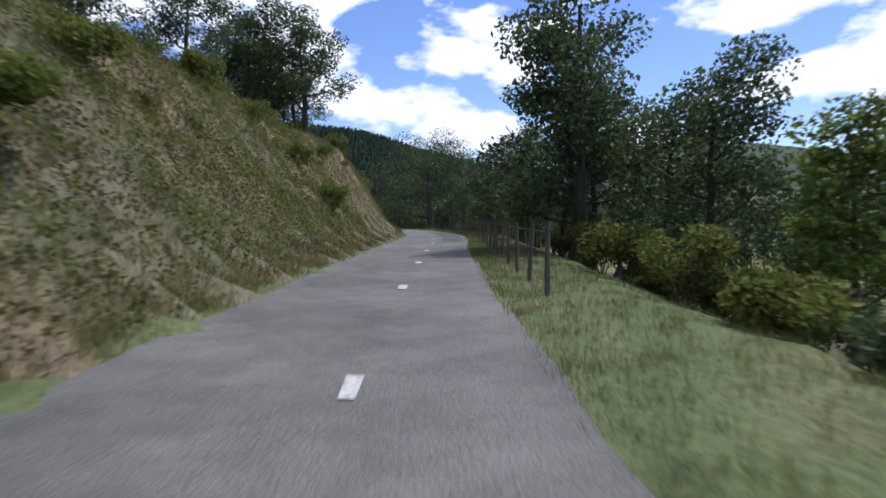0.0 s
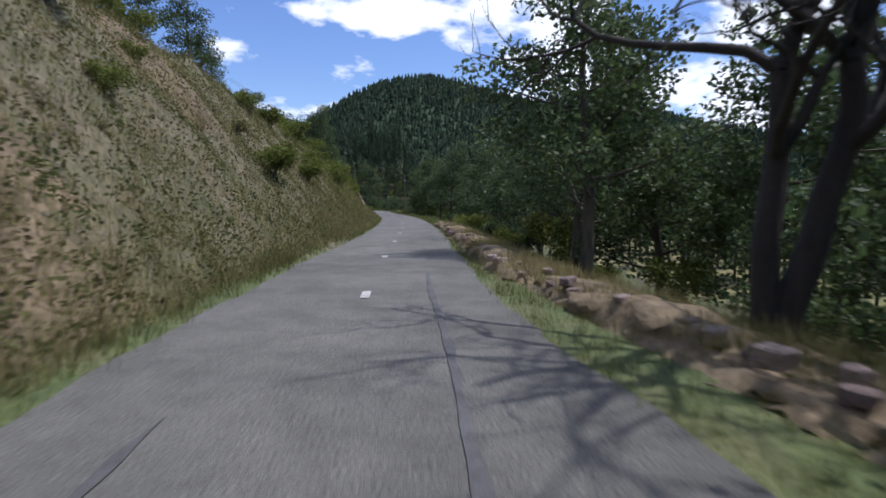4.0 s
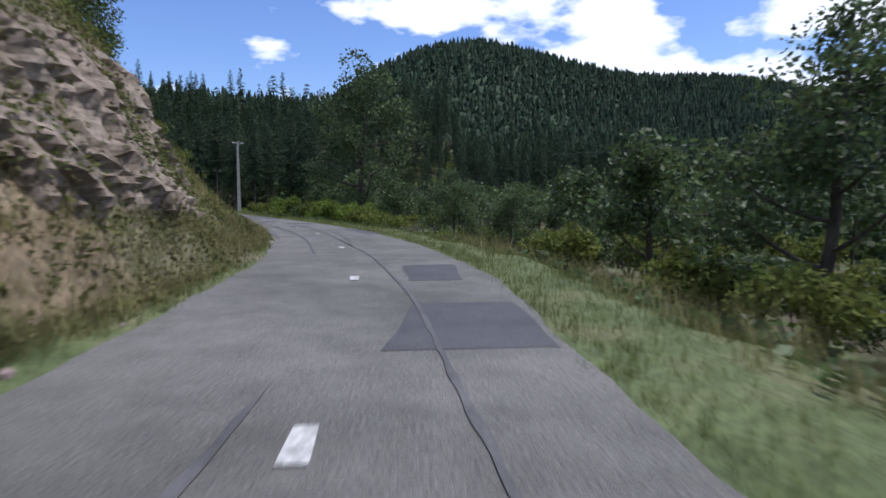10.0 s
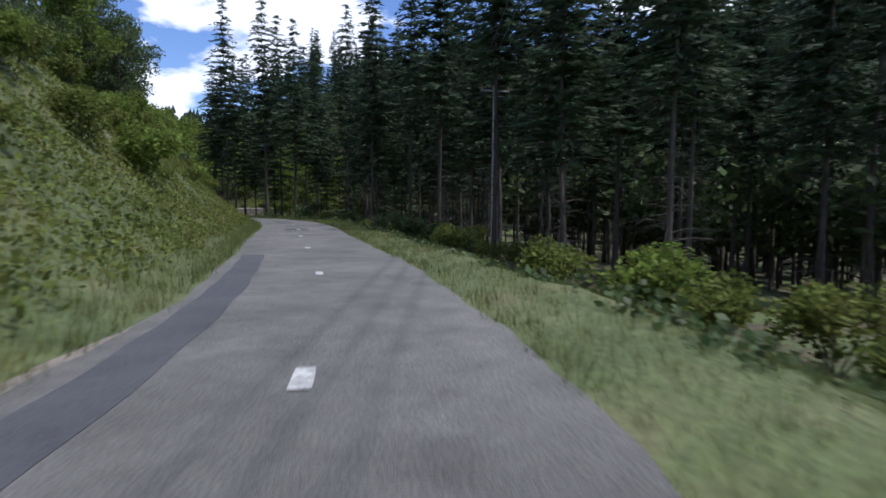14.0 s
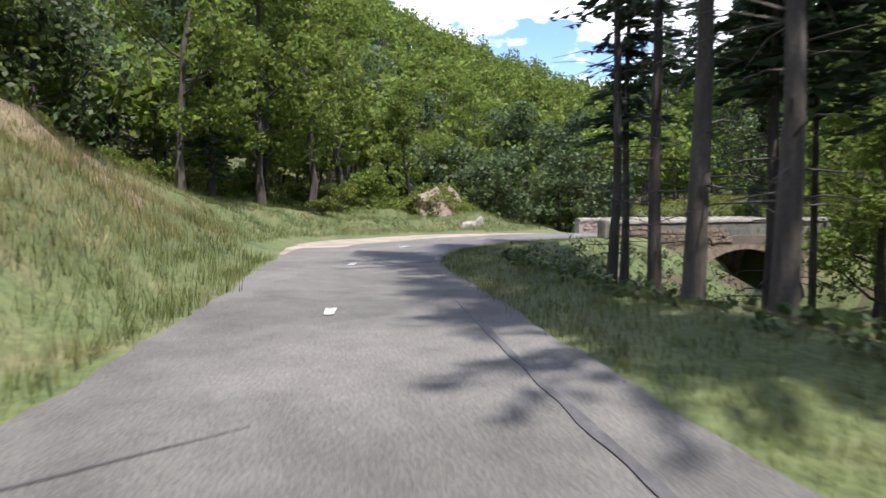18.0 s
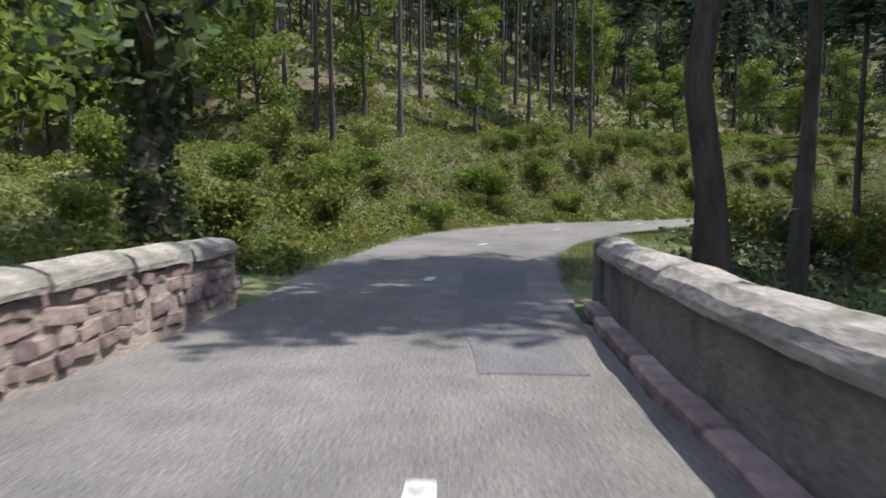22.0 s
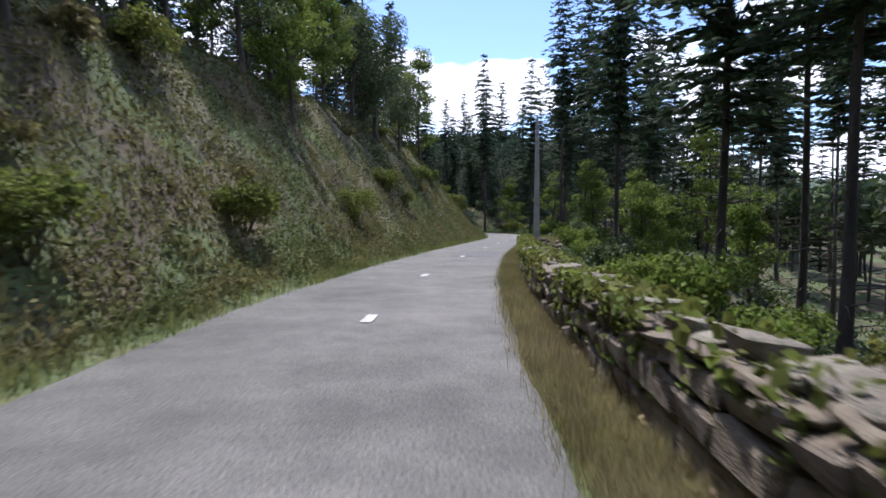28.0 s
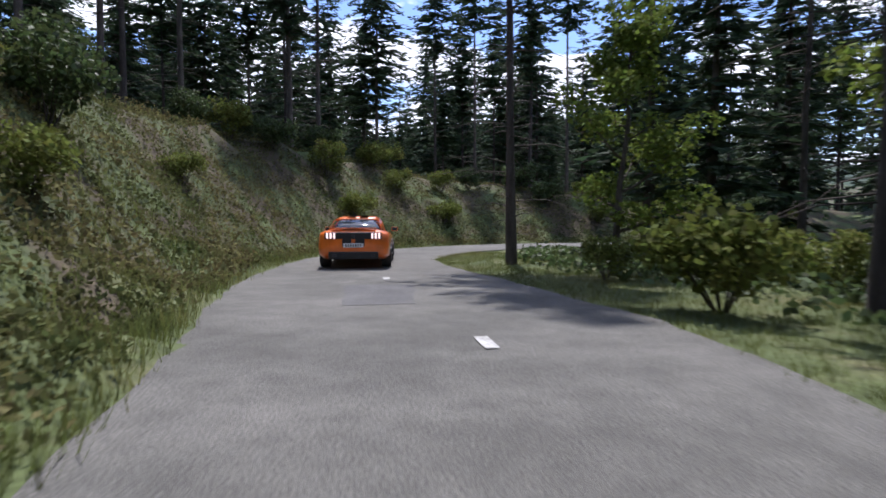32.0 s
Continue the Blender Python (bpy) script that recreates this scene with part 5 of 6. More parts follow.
def dead_tree(x, y):
    """A bare tree whose two dark stems fork into contorted limbs."""
    r = np.random.default_rng(17)
    ob = thing("dead_tree", "bare dead tree with two dark stems and contorted branches", "tree", pose(x, y, float(land(np.array([x]), np.array([y]))[0]) - 0.1))
    h = heading(113)
    right = np.array([math.cos(h), math.sin(h), 0])

    def limb(p, way, length, radius, depth, into):
        n = 6
        path = [p]
        for _ in range(n):
            way = way + r.normal(0, 0.2, 3) + [0, 0, 0.05]
            way = way / np.linalg.norm(way)
            path.append(path[-1] + way * length / n)
        path = np.array(path)
        into.append(tube(path, radius * np.linspace(1, 0.45, n + 1), 7 if radius > 0.05 else 4))
        if depth == 0:
            return
        for j in range(4 if depth > 1 else 3):
            k = r.integers(2, n + 1)
            side = r.normal(0, 1, 3)
            side -= way * (side @ way)
            side /= np.linalg.norm(side)
            limb(path[k], way * 0.55 + side * 0.85 + [0, 0, 0.15], length * r.uniform(0.45, 0.68), radius * (0.62 - 0.04 * k), depth - 1, into)

    for lean, top, rad in ((0.04, 2.9, 0.125), (0.17, 3.1, 0.145)):
        q = np.linspace(0, 1, 8)[:, None]
        stem = right * lean * top * np.minimum(q * 1.6, 1.0 + 0.2 * q) + np.array([0, 0, 1.0]) * top * q + np.cumsum(r.normal(0, 0.025, (8, 3)), 0)
        stem[0] = 0
        part("trunk", mesh_from("trunk", *tube(stem, rad * np.linspace(1.15, 0.8, 8), 9), [M["dead_wood"]]), M["dead_wood"], ob)
        for i in range(5):
            a = i * 1.26 + lean * 9
            out = right * math.cos(a) + np.array([-right[1], right[0], 0]) * math.sin(a)
            into = []
            k = 7 if i < 3 else 5
            limb(stem[k], out * (0.75 if i else 0.25) + np.array([0, 0, 0.7 if i else 1.0]), 2.4 if i else 4.2, rad * (0.55 if i else 0.75), 3, into)
            part("branch", mesh_from("branch", *join(into), [M["dead_wood"]]), M["dead_wood"], ob)
    return ob


dead_tree(-71.2, 31.5)


# ---- rocks ----
def rock_mesh(seed, sx, sy, sz, rough=0.35, sub=3):
    bm = bmesh.new()
    bmesh.ops.create_icosphere(bm, subdivisions=sub, radius=1.0)
    off = Vector((seed * 3.1, seed * 1.7, seed * 0.9))
    for v in bm.verts:
        p = v.co.copy()
        n1 = noise.noise(p * 1.1 + off) + 0.5 * noise.noise(p * 2.7 + off) + 0.3 * noise.noise(p * 6 + off)
        cut = noise.cell(p * 1.6 + off) * 0.25
        v.co = p * (1 + rough * n1 + cut * rough)
    r = random.Random(seed)
    for _ in range(9):
        n = Vector((r.gauss(0, 1), r.gauss(0, 1), r.gauss(0, 0.8))).normalized()
        h = r.uniform(0.55, 0.85)
        for v in bm.verts:
            over = v.co.dot(n) - h
            if over > 0:
                v.co -= n * over * 0.88
    for v in bm.verts:
        v.co = Vector((v.co.x * sx, v.co.y * sy, v.co.z * sz))
    return bm


def rock(x, y, z, size, seed, label, turn=0.0, material="rock", sub=3):
    me = bpy.data.meshes.new("rock")
    bm = rock_mesh(seed, *size, sub=sub)
    bm.to_mesh(me)
    bm.free()
    me.materials.append(M[material])
    ob = tagged(new("rock", me), label, "rock")
    ob.matrix_world = pose(x, y, z, 0, 0, turn)
    return ob


def rock_face():
    """A craggy face of fractured rock standing out of the cut bank."""
    s = np.arange(246.5, 260, 0.11)
    h = np.arange(0.5, 5.4, 0.11)
    gs, gh = np.meshgrid(s, h)
    out = np.empty(gs.shape)
    for i in range(gs.shape[0]):
        for j in range(gs.shape[1]):
            p = Vector((gs[i, j] * 0.75 + 0.35 * gh[i, j], gh[i, j] * 0.8 - 0.3 * gs[i, j], 0.3))
            q = p + Vector((noise.noise(p * 1.3), noise.noise(p * 1.3 + Vector((9, 4, 2))), 0)) * 0.35
            out[i, j] = (0.6 * noise.noise(q * 0.9) + 0.35 * noise.cell(q * 1.1) + 0.22 * noise.cell(q * 3.3 + Vector((3, 7, 1))) + 0.2 * noise.noise(q * 4.2) + 0.1 * noise.noise(q * 11))
    edge = smooth((gs - 246.5) / 2.5) * smooth((260 - gs) / 2.5) * smooth((gh - 0.4) / 1.1) * smooth((5.5 - gh) / 1.2)
    d = val(EDGE_L, gs) + 1.15 + gh / val(BANK_TILT, gs) - (0.45 + 0.75 * out) * edge
    p = at(gs.ravel(), d.ravel())
    v = np.c_[p, gh.ravel()]
    nx, ny = len(s), len(h)
    k = (np.arange(ny - 1)[:, None] * nx + np.arange(nx - 1)).ravel()
    me = mesh_from("rock_outcrop", v, np.stack([k, k + 1, k + 1 + nx, k + nx], -1), [M["rock"]], flat=True)
    face = tagged(new("rock_outcrop", me), "craggy fractured tan rock face in the cut bank", "rock")
    r = np.random.default_rng(29)
    k = r.integers(0, len(v), 16000)
    gap = np.sin(v[k, 0] * 1.7 + v[k, 2] * 1.1) + np.sin(v[k, 2] * 2.3 + v[k, 1]) + 0.9 - 0.5 * v[k, 2] * (v[k, 2] < 3.2)
    c = v[k[gap > r.normal(0.7, 0.6, len(k))]]
    c = c + r.normal(0, 0.14, c.shape)
    part("herb", mesh_from("herb", *leaves(r, c, 0.06), [M["bank_herb"]], flat=True), M["bank_herb"], face, "herbs and grass rooted in the cracks")
    return face


rock_face()
rr = random.Random(77)
for i in range(12):
    s = rr.uniform(246, 262)
    x, y = at(s, float(val(EDGE_L, s)) + rr.uniform(0.8, 1.6))
    k = rr.uniform(0.15, 0.38)
    rock(float(x), float(y), float(land(x[None], y[None])[0]), (k * 0.8, k, k * 0.7), i + 1, "fallen brown rock at the foot of the cut bank", rr.uniform(0, 360))
for i, (x, y, a, c) in enumerate(((-350.5, -97, 2.2, 1.1), (-347.0, -95.0, 1.7, 0.9), (-353.0, -99, 2.0, 1.2), (-345.0, -92.0, 1.3, 0.7))):
    z = float(land(np.array([x]), np.array([y]))[0])
    rock(x, y, z + 0.1, (a, a * 0.7, c), i + 21, "brown rock outcrop among bushes on the hillside", 40 * i)
KNOLL = (-342.0, -83.5)
knoll = rock(*KNOLL, 0.1, (3.7, 2.6, 3.0), 27, "craggy pale rock knoll overgrown with brambles", 30, sub=4)


def knoll_growth():
    """Brambles and ivy over the lower faces and the crown of the knoll."""
    r = np.random.default_rng(28)
    vs = np.array([v.co[:] for v in knoll.data.vertices])
    ns = np.array([v.normal[:] for v in knoll.data.vertices])
    k = r.integers(0, len(vs), 14000)
    keep = (vs[k, 2] > 0) & (np.sin(vs[k, 0] * 2.1 + vs[k, 2]) + np.sin(vs[k, 1] * 2.6 - vs[k, 2] * 1.3) > r.normal(-0.7, 0.5, len(k)))
    c = vs[k[keep]] + ns[k[keep]] * r.uniform(0.02, 0.3, (keep.sum(), 1)) + r.normal(0, 0.12, (keep.sum(), 3))
    part("bramble", mesh_from("bramble", *leaves(r, c, 0.12), [M["shrub_leaf"]], flat=True), M["shrub_leaf"], knoll, "green brambles over the rock")


knoll_growth()
rock(-341.0, -77.2, float(land(np.array([-341.0]), np.array([-77.2]))[0]) + 0.1, (0.55, 0.4, 0.42), 31, "pale white boulder in the grass", 20, "coping")
rock(-342.2, -77.9, float(land(np.array([-342.2]), np.array([-77.9]))[0]) + 0.1, (0.4, 0.35, 0.4), 32, "pale white boulder in the grass", 60, "coping")
for i in range(46):
    r = np.random.default_rng(600 + i)
    s, side = r.uniform(225, 330), 1
    d = float(val(EDGE_L, s)) + r.uniform(0.15, 1.0)
    x, y = at(s, d)
    k = r.uniform(0.04, 0.12)
    rock(float(x), float(y), k * 0.3, (k, k * 0.8, k * 0.7), 40 + i, "small grey stone on the gravel shoulder", r.uniform(0, 360), "stone", 1)
for i in range(26):
    r = np.random.default_rng(700 + i)
    s = r.uniform(548.5, 562)
    x, y = at(s, -2.2 - r.uniform(0, 1.5))
    k = r.uniform(0.07, 0.19)
    rock(float(x), float(y), k * 0.3 - 0.03, (k, k * 0.8, k * 0.65), 90 + i, "tumbled brown wall stone in dry grass", r.uniform(0, 360), "wall_earth", 2)
for i in range(7):
    r = np.random.default_rng(800 + i)
    x, y = at(559.2 + 0.15 * i, -2.45 - 0.2 * (i % 3))
    log = thing("cut_log", "short cut log lying in the dry grass", "log", pose(float(x), float(y), 0.06 + 0.11 * (i % 2), 90, 8 * i, 70 + 9 * i))
    ln = 0.45 + 0.15 * r.random()
    part("bark", cylinder(0.085, 0.075, ln, sides=10), M["fir_bark"], log)
    part("cut_end", cylinder(0.076, 0.068, ln + 0.02, sides=10), M["post_wood"], log, "pale sawn end")


# ---- poles and wires ----
def concrete_pole(x, y, height, turn, label, arm=True, width=0.36):
    """A tapering concrete pole with rows of recesses down its face."""
    ob = thing("electricity_pole", label, "pole", Matrix.Translation((x, y, float(land(np.array([x]), np.array([y]))[0]) - 0.3)) @ Matrix.Rotation(turn, 4, "Z"))
    h = height + 0.3
    w0, w1 = width, width * 0.5

    def taper(z):
        return w0 + (w1 - w0) * z / h
    for side in (-1, 1):
        bm = bmesh.new()
        vs = []
        for z in (0, h):
            w = taper(z)
            for a, b in ((-0.5, -0.5), (0.5, -0.5), (0.5, 0.5), (-0.5, 0.5)):
                vs.append(bm.verts.new((side * w * 0.37 + a * w * 0.26, b * w * 0.62, z)))
        for q in ((0, 1, 5, 4), (1, 2, 6, 5), (2, 3, 7, 6), (3, 0, 4, 7), (4, 5, 6, 7)):
            bm.faces.new([vs[i] for i in q])
        bmesh.ops.bevel(bm, geom=bm.edges[:], offset=0.012, segments=1, affect="EDGES")
        part("leg", bm, M["concrete"], ob)
    web = bmesh.new()
    ring = [[web.verts.new((a * taper(z) * 0.3, b * taper(z) * 0.1, z)) for a, b in ((-1, -1), (1, -1), (1, 1), (-1, 1))] for z in (0, h)]
    for i in range(4):
        web.faces.new((ring[0][i], ring[0][(i + 1) % 4], ring[1][(i + 1) % 4], ring[1][i]))
    part("web", web, M["concrete"], ob)
    z = 0.6
    while z < h - 0.2:
        w = taper(z)
        part("rung", box(w * 0.5, w * 0.5, 0.3, (0, 0, z), 0.01), M["concrete"], ob)
        z += 0.62
    if arm:
        part("crossarm", box(1.5, 0.09, 0.09, (0, 0, h - 0.25), 0.01), M["steel"], ob)
        for dx in (-0.68, 0.0, 0.68):
            ins = part("insulator", cylinder(0.06, 0.045, 0.2, (dx, 0, h - 0.1), sides=10), M["ceramic"], ob)
        part("brace", box(0.7, 0.04, 0.04, (0.2, 0.05, h - 0.5), 0.005), M["steel"], ob)
    return ob


def timber_pole(x, y, height, turn, label):
    ob = thing("telephone_pole", label, "pole", Matrix.Translation((x, y, float(land(np.array([x]), np.array([y]))[0]) - 0.2)) @ Matrix.Rotation(turn, 4, "Z"))
    part("shaft", cylinder(0.13, 0.09, height + 0.2, (0, 0, (height + 0.2) / 2), sides=12), M["post_wood"], ob)
    arm = box(0.07, 1.1, 0.09, (0, -0.35, height - 0.75), 0.01)
    bmesh.ops.rotate(arm, verts=arm.verts, cent=(0, 0, height - 0.75), matrix=Matrix.Rotation(-0.3, 3, "X"))
    part("bracket", arm, M["wire"], ob)
    part("clamp", cylinder(0.12, 0.12, 0.25, (0, 0, height - 0.9), sides=12), M["steel"], ob)
    for dy in (-0.8, -0.5):
        part("insulator", cylinder(0.04, 0.03, 0.14, (0, dy, height - 0.55 - 0.3 * dy), sides=8), M["ceramic"], ob)
    return ob


def cable(a, b, sag, label, radius=0.014):
    t = np.linspace(0, 1, 17)[:, None]
    p = np.array(a) * (1 - t) + np.array(b) * t - np.array([0, 0, 1.0]) * 4 * sag * t * (1 - t)
    me = mesh_from("cable", *tube(p, np.full(17, radius), 5), [M["wire"]])
    return tagged(new("cable", me), label, "cable", group="overhead cables")


P1, P2, P3, P0 = (-278.5, 0.5), (-305.3, -11.7), (-394.3, 26.4), (-172.0, 30.4)
concrete_pole(*P1, 9.6, heading(330), "tall grey concrete electricity pole with recessed face", width=0.46)
concrete_pole(*P2, 9.0, heading(350), "grey concrete electricity pole carrying cables")
concrete_pole(*P3, 8.4, heading(563), "broad grey concrete pole at the road's edge", arm=False, width=0.46)
timber_pole(*P0, 7.0, 0.3, "slim weathered timber telephone pole with bracket")
concrete_pole(-262, 60, 9.5, 0.6, "grey concrete electricity pole down in the valley")
for k in (-0.6, 0.0, 0.6):
    cable((P1[0] + k * 0.5, P1[1] + k, 9.4), (P2[0] + k * 0.5, P2[1] + k, 8.7), 0.5, "thin dark overhead cable between poles")
    cable((P2[0] + k * 0.5, P2[1] + k, 8.7), (-262 + k, 60 + k, 8.0), 1.2, "thin dark overhead cable over the valley")
    cable((P2[0] + k * 0.5, P2[1] + k, 8.7), (-352, -42 + k, 13), 0.8, "thin dark overhead cable into the woods")
for k in (0, 0.35):
    cable((P0[0], P0[1] - 0.7 - k, 6.5 + 0.1 * k), (-128, 12 - k, 14), 0.5, "black telephone cable over the road")


# ---- fence along the first bend ----
def fence():
    ob = thing("wire_fence", "old fence of thin wooden posts with rusty wire", "fence")
    ss = np.arange(50, 113, 2.25)
    tops = []
    for i, s in enumerate(ss):
        d = float(np.interp(s, [50, 84, 96, 106, 112], [-2.5, -2.75, -4.4, -6.2, -5.0]))
        x, y = at(s, d)
        z = float(land(x[None], y[None])[0])
        p = part("post", cylinder(0.05, 0.042, 1.35, (0, 0, 0.5), sides=7), M["post_wood"], ob)
        p.matrix_world = pose(float(x), float(y), z, 3 * math.sin(i * 2.3), 4 * math.sin(i * 1.7), 30 * i)
        tops.append((float(x), float(y), z))
    tops = np.array(tops)
    for h in (0.35, 0.7, 1.05):
        part("wire", mesh_from("wire", *tube(tops + [0.05, 0, h], np.full(len(tops), 0.005), 4), [M["wire"]]), M["wire"], ob)


fence()


# ---- weathered plank panel by the bank ----
def plank_panel():
    a, b = at(324, 3.3), at(328.4, 3.2)
    turn = math.atan2(b[1] - a[1], b[0] - a[0])
    ob = thing("plank_panel", "weathered grey plank panel with a top rail by the bank", "panel", Matrix.Translation((float(a[0]), float(a[1]), 0.0)) @ Matrix.Rotation(turn, 4, "Z"))
    r = np.random.default_rng(9)
    ln = float(np.hypot(*(b - a)))
    n = 22
    for i in range(n):
        h = 1.25 + r.uniform(-0.06, 0.06)
        p = part("plank", box(ln / n * 0.9, 0.03, h, (ln * (i + 0.5) / n, r.uniform(-0.012, 0.012), h / 2 - 0.02), 0.004), GREY_WOOD, ob)
    part("top_rail", box(ln + 0.1, 0.09, 0.08, (ln / 2, 0, 1.34), 0.008), GREY_WOOD, ob)
    for x in (0, ln / 2, ln):
        part("stake", box(0.09, 0.09, 1.5, (x, 0.07, 0.65), 0.008), M["post_wood"], ob)


GREY_WOOD = mat("grey_planks", [(0.3, 0.28, 0.25), (0.46, 0.44, 0.41), (0.2, 0.19, 0.17)], 3.0, 0.9, 0.6, 40, stretch=(1, 1, 0.2), vary=0.3)
plank_panel()


# ---- cars ----
ORANGE = mat("orange_car_paint", [(0.78, 0.16, 0.012), (0.82, 0.18, 0.016)], 1.0, 0.28, fine=2, coat=0.8)
WHITE = mat("white_car_paint", [(0.74, 0.75, 0.76), (0.78, 0.79, 0.8)], 1.0, 0.3, fine=2, coat=0.6)
BLACK = mat("black_trim", [(0.012, 0.012, 0.013), (0.022, 0.022, 0.024)], 4.0, 0.4)
RUBBER = mat("tyre_rubber", [(0.018, 0.018, 0.018), (0.03, 0.03, 0.03)], 6.0, 0.85, 0.3, 60)
GLASS = mat("dark_window", [(0.02, 0.026, 0.034), (0.03, 0.036, 0.045)], 1.0, 0.06, spec=0.9)
ALLOY = mat("dark_alloy", [(0.05, 0.05, 0.055), (0.09, 0.09, 0.095)], 3.0, 0.35, metal=0.8)
PLATE = mat("plate_white", [(0.7, 0.7, 0.68), (0.75, 0.75, 0.73)], 3.0, 0.5)
BAR = mat("plate_bars", [(0.05, 0.05, 0.06), (0.07, 0.07, 0.08)], 3.0, 0.5)


def lamp_glass(name, colour, glow, power):
    m = mat(name, [colour, tuple(min(1, c * 1.15) for c in colour)], 3.0, 0.15)
    b = m.node_tree.nodes["Principled BSDF"]
    b.inputs["Emission Color"].default_value = (*glow, 1)
    b.inputs["Emission Strength"].default_value = power
    return m


TAIL = lamp_glass("lit_tail_lamp", (0.8, 0.5, 0.45), (1.0, 0.75, 0.68), 0.9)
HEADL = lamp_glass("headlamp", (0.7, 0.72, 0.75), (1.0, 0.98, 0.95), 0.6)


def loft(rings, closed_ends=True):
    """A skin over half-profiles, mirrored left to right; each ring is (y, [(x, z), ...]) from the bottom's middle to the top's."""
    bm = bmesh.new()
    rows = []
    for y, prof in rings:
        row = [bm.verts.new((x, y, z)) for x, z in prof]
        row += [bm.verts.new((-x, y, z)) for x, z in reversed(prof) if x > 1e-6]
        rows.append(row)
    n = len(rows[0])
    for a, b in zip(rows, rows[1:]):
        for i in range(n):
            bm.faces.new((a[i], a[(i + 1) % n], b[(i + 1) % n], b[i]))
    if closed_ends:
        bm.faces.new(rows[0][::-1])
        bm.faces.new(rows[-1])
    bmesh.ops.recalc_face_normals(bm, faces=bm.faces[:])
    for f in bm.faces:
        f.smooth = True
    return bm


def wheel(parent, x, y, radius, width):
    ty = part("wheel", cylinder(radius, radius, width, (x, y, radius), "X", 28), RUBBER, parent)
    sx = math.copysign(1, x)
    part("rim", cylinder(radius * 0.7, radius * 0.68, 0.03, (x + sx * (width / 2), y, radius), "X", 24), ALLOY, ty)
    for i in range(5):
        bm = box(0.02, 0.06, radius * 0.62, (0, 0, radius * 0.33), 0.008)
        bmesh.ops.transform(bm, matrix=Matrix.Translation((x + sx * (width / 2 + 0.02), y, radius)) @ Matrix.Rotation(i * 6.283 / 5, 4, "X"), verts=bm.verts)
        part("spoke", bm, ALLOY, ty)


def coupe():
    ob = thing("sports_car", "bright orange sports coupe with black stripes, tail lamps lit", "car")
    rings = []
    for y, zb, w, zs, zt in ((0.0, 0.42, 0.80, 0.86, 0.90), (0.05, 0.34, 0.88, 0.94, 1.0), (0.14, 0.3, 0.92, 0.97, 1.045), (0.45, 0.24, 0.945, 0.985, 1.05), (0.9, 0.22, 0.958, 0.98, 1.03),
                             (1.6, 0.2, 0.94, 0.93, 0.97), (2.6, 0.2, 0.93, 0.9, 0.94), (3.3, 0.2, 0.945, 0.9, 0.97), (3.9, 0.22, 0.95, 0.86, 0.93), (4.45, 0.25, 0.9, 0.76, 0.84), (4.7, 0.3, 0.8, 0.64, 0.72), (4.78, 0.4, 0.7, 0.55, 0.6)):
        rings.append((y, [(0, zb), (w - 0.14, zb), (w - 0.02, zb + 0.1), (w, (zb + zs) / 2), (w - 0.025, zs - 0.12), (w - 0.06, zs - 0.03), (w - 0.14, zs), (w - 0.32, (zs + zt) / 2 + 0.012), (0, zt)]))
    part("body", loft(rings), ORANGE, ob)
    cab = [(0.62, 0.66, 1.0, 1.04), (1.1, 0.66, 0.97, 1.235), (1.6, 0.66, 0.94, 1.355), (2.1, 0.665, 0.92, 1.385), (2.55, 0.68, 0.9, 1.35), (2.9, 0.72, 0.9, 1.2), (3.35, 0.74, 0.9, 0.97)]
    rings = [(y, [(0, zb - 0.05), (w + 0.1, zb - 0.05), (w + 0.1, zb), (w + 0.03, zb + (zt - zb) * 0.45), (w - 0.1, zt - 0.05), (w - 0.2, zt - 0.012), (0, zt)]) for y, w, zb, zt in cab]
    part("window_glass", loft(rings), GLASS, ob, "dark tinted car windows")
    roof = [(1.38, 1.31), (1.6, 1.36), (2.1, 1.392), (2.5, 1.362), (2.62, 1.335)]
    part("roof", loft([(y, [(0, z - 0.05), (0.58, z - 0.055), (0.6, z - 0.04), (0.47, z), (0, z + 0.012)]) for y, z in roof]), ORANGE, ob)
    for sx in (-1, 1):
        bm = bmesh.new()
        q = [(0.80, 0.5, 0.99), (0.70, 0.5, 1.02), (0.56, 1.38, 1.33), (0.68, 1.62, 1.27), (0.76, 1.45, 1.02), (0.80, 1.2, 0.97)]
        vs = [bm.verts.new((sx * x, y, z)) for x, y, z in q]
        bm.faces.new(vs)
        bmesh.ops.solidify(bm, geom=bm.faces[:], thickness=0.03)
        part("rear_pillar", bm, ORANGE, ob)
        mir = part("mirror", box(0.2, 0.1, 0.13, (sx * 1.02, 3.0, 1.0), 0.03, 2), ORANGE, ob)
        part("mirror_glass", box(0.16, 0.01, 0.1, (sx * 1.02, 2.945, 1.0), 0.004), GLASS, mir)
        cl = part("tail_lamp", box(0.31, 0.03, 0.17, (sx * 0.585, -0.012, 0.87), 0.01), BLACK, ob, "black tail lamp panel")
        for k in range(3):
            bm = box(0.052, 0.03, 0.15, (sx * (0.49 + 0.09 * k), -0.026, 0.87), 0.01)
            part("lamp_bar", bm, TAIL, cl, "bright lit vertical lamp bar")
        part("exhaust", cylinder(0.055, 0.055, 0.12, (sx * 0.5, 0.02, 0.36), "Y", 16), ALLOY, ob, "round dark exhaust tip")
        for y in (0.93, 3.72):
            wheel(ob, sx * 0.83, y, 0.34, 0.25)
    part("rear_panel", box(0.86, 0.03, 0.17, (0, -0.012, 0.87), 0.008), BLACK, ob, "black panel between the tail lamps")
    part("badge", cylinder(0.055, 0.055, 0.02, (0, -0.03, 0.87), "Y", 20), ALLOY, ob)
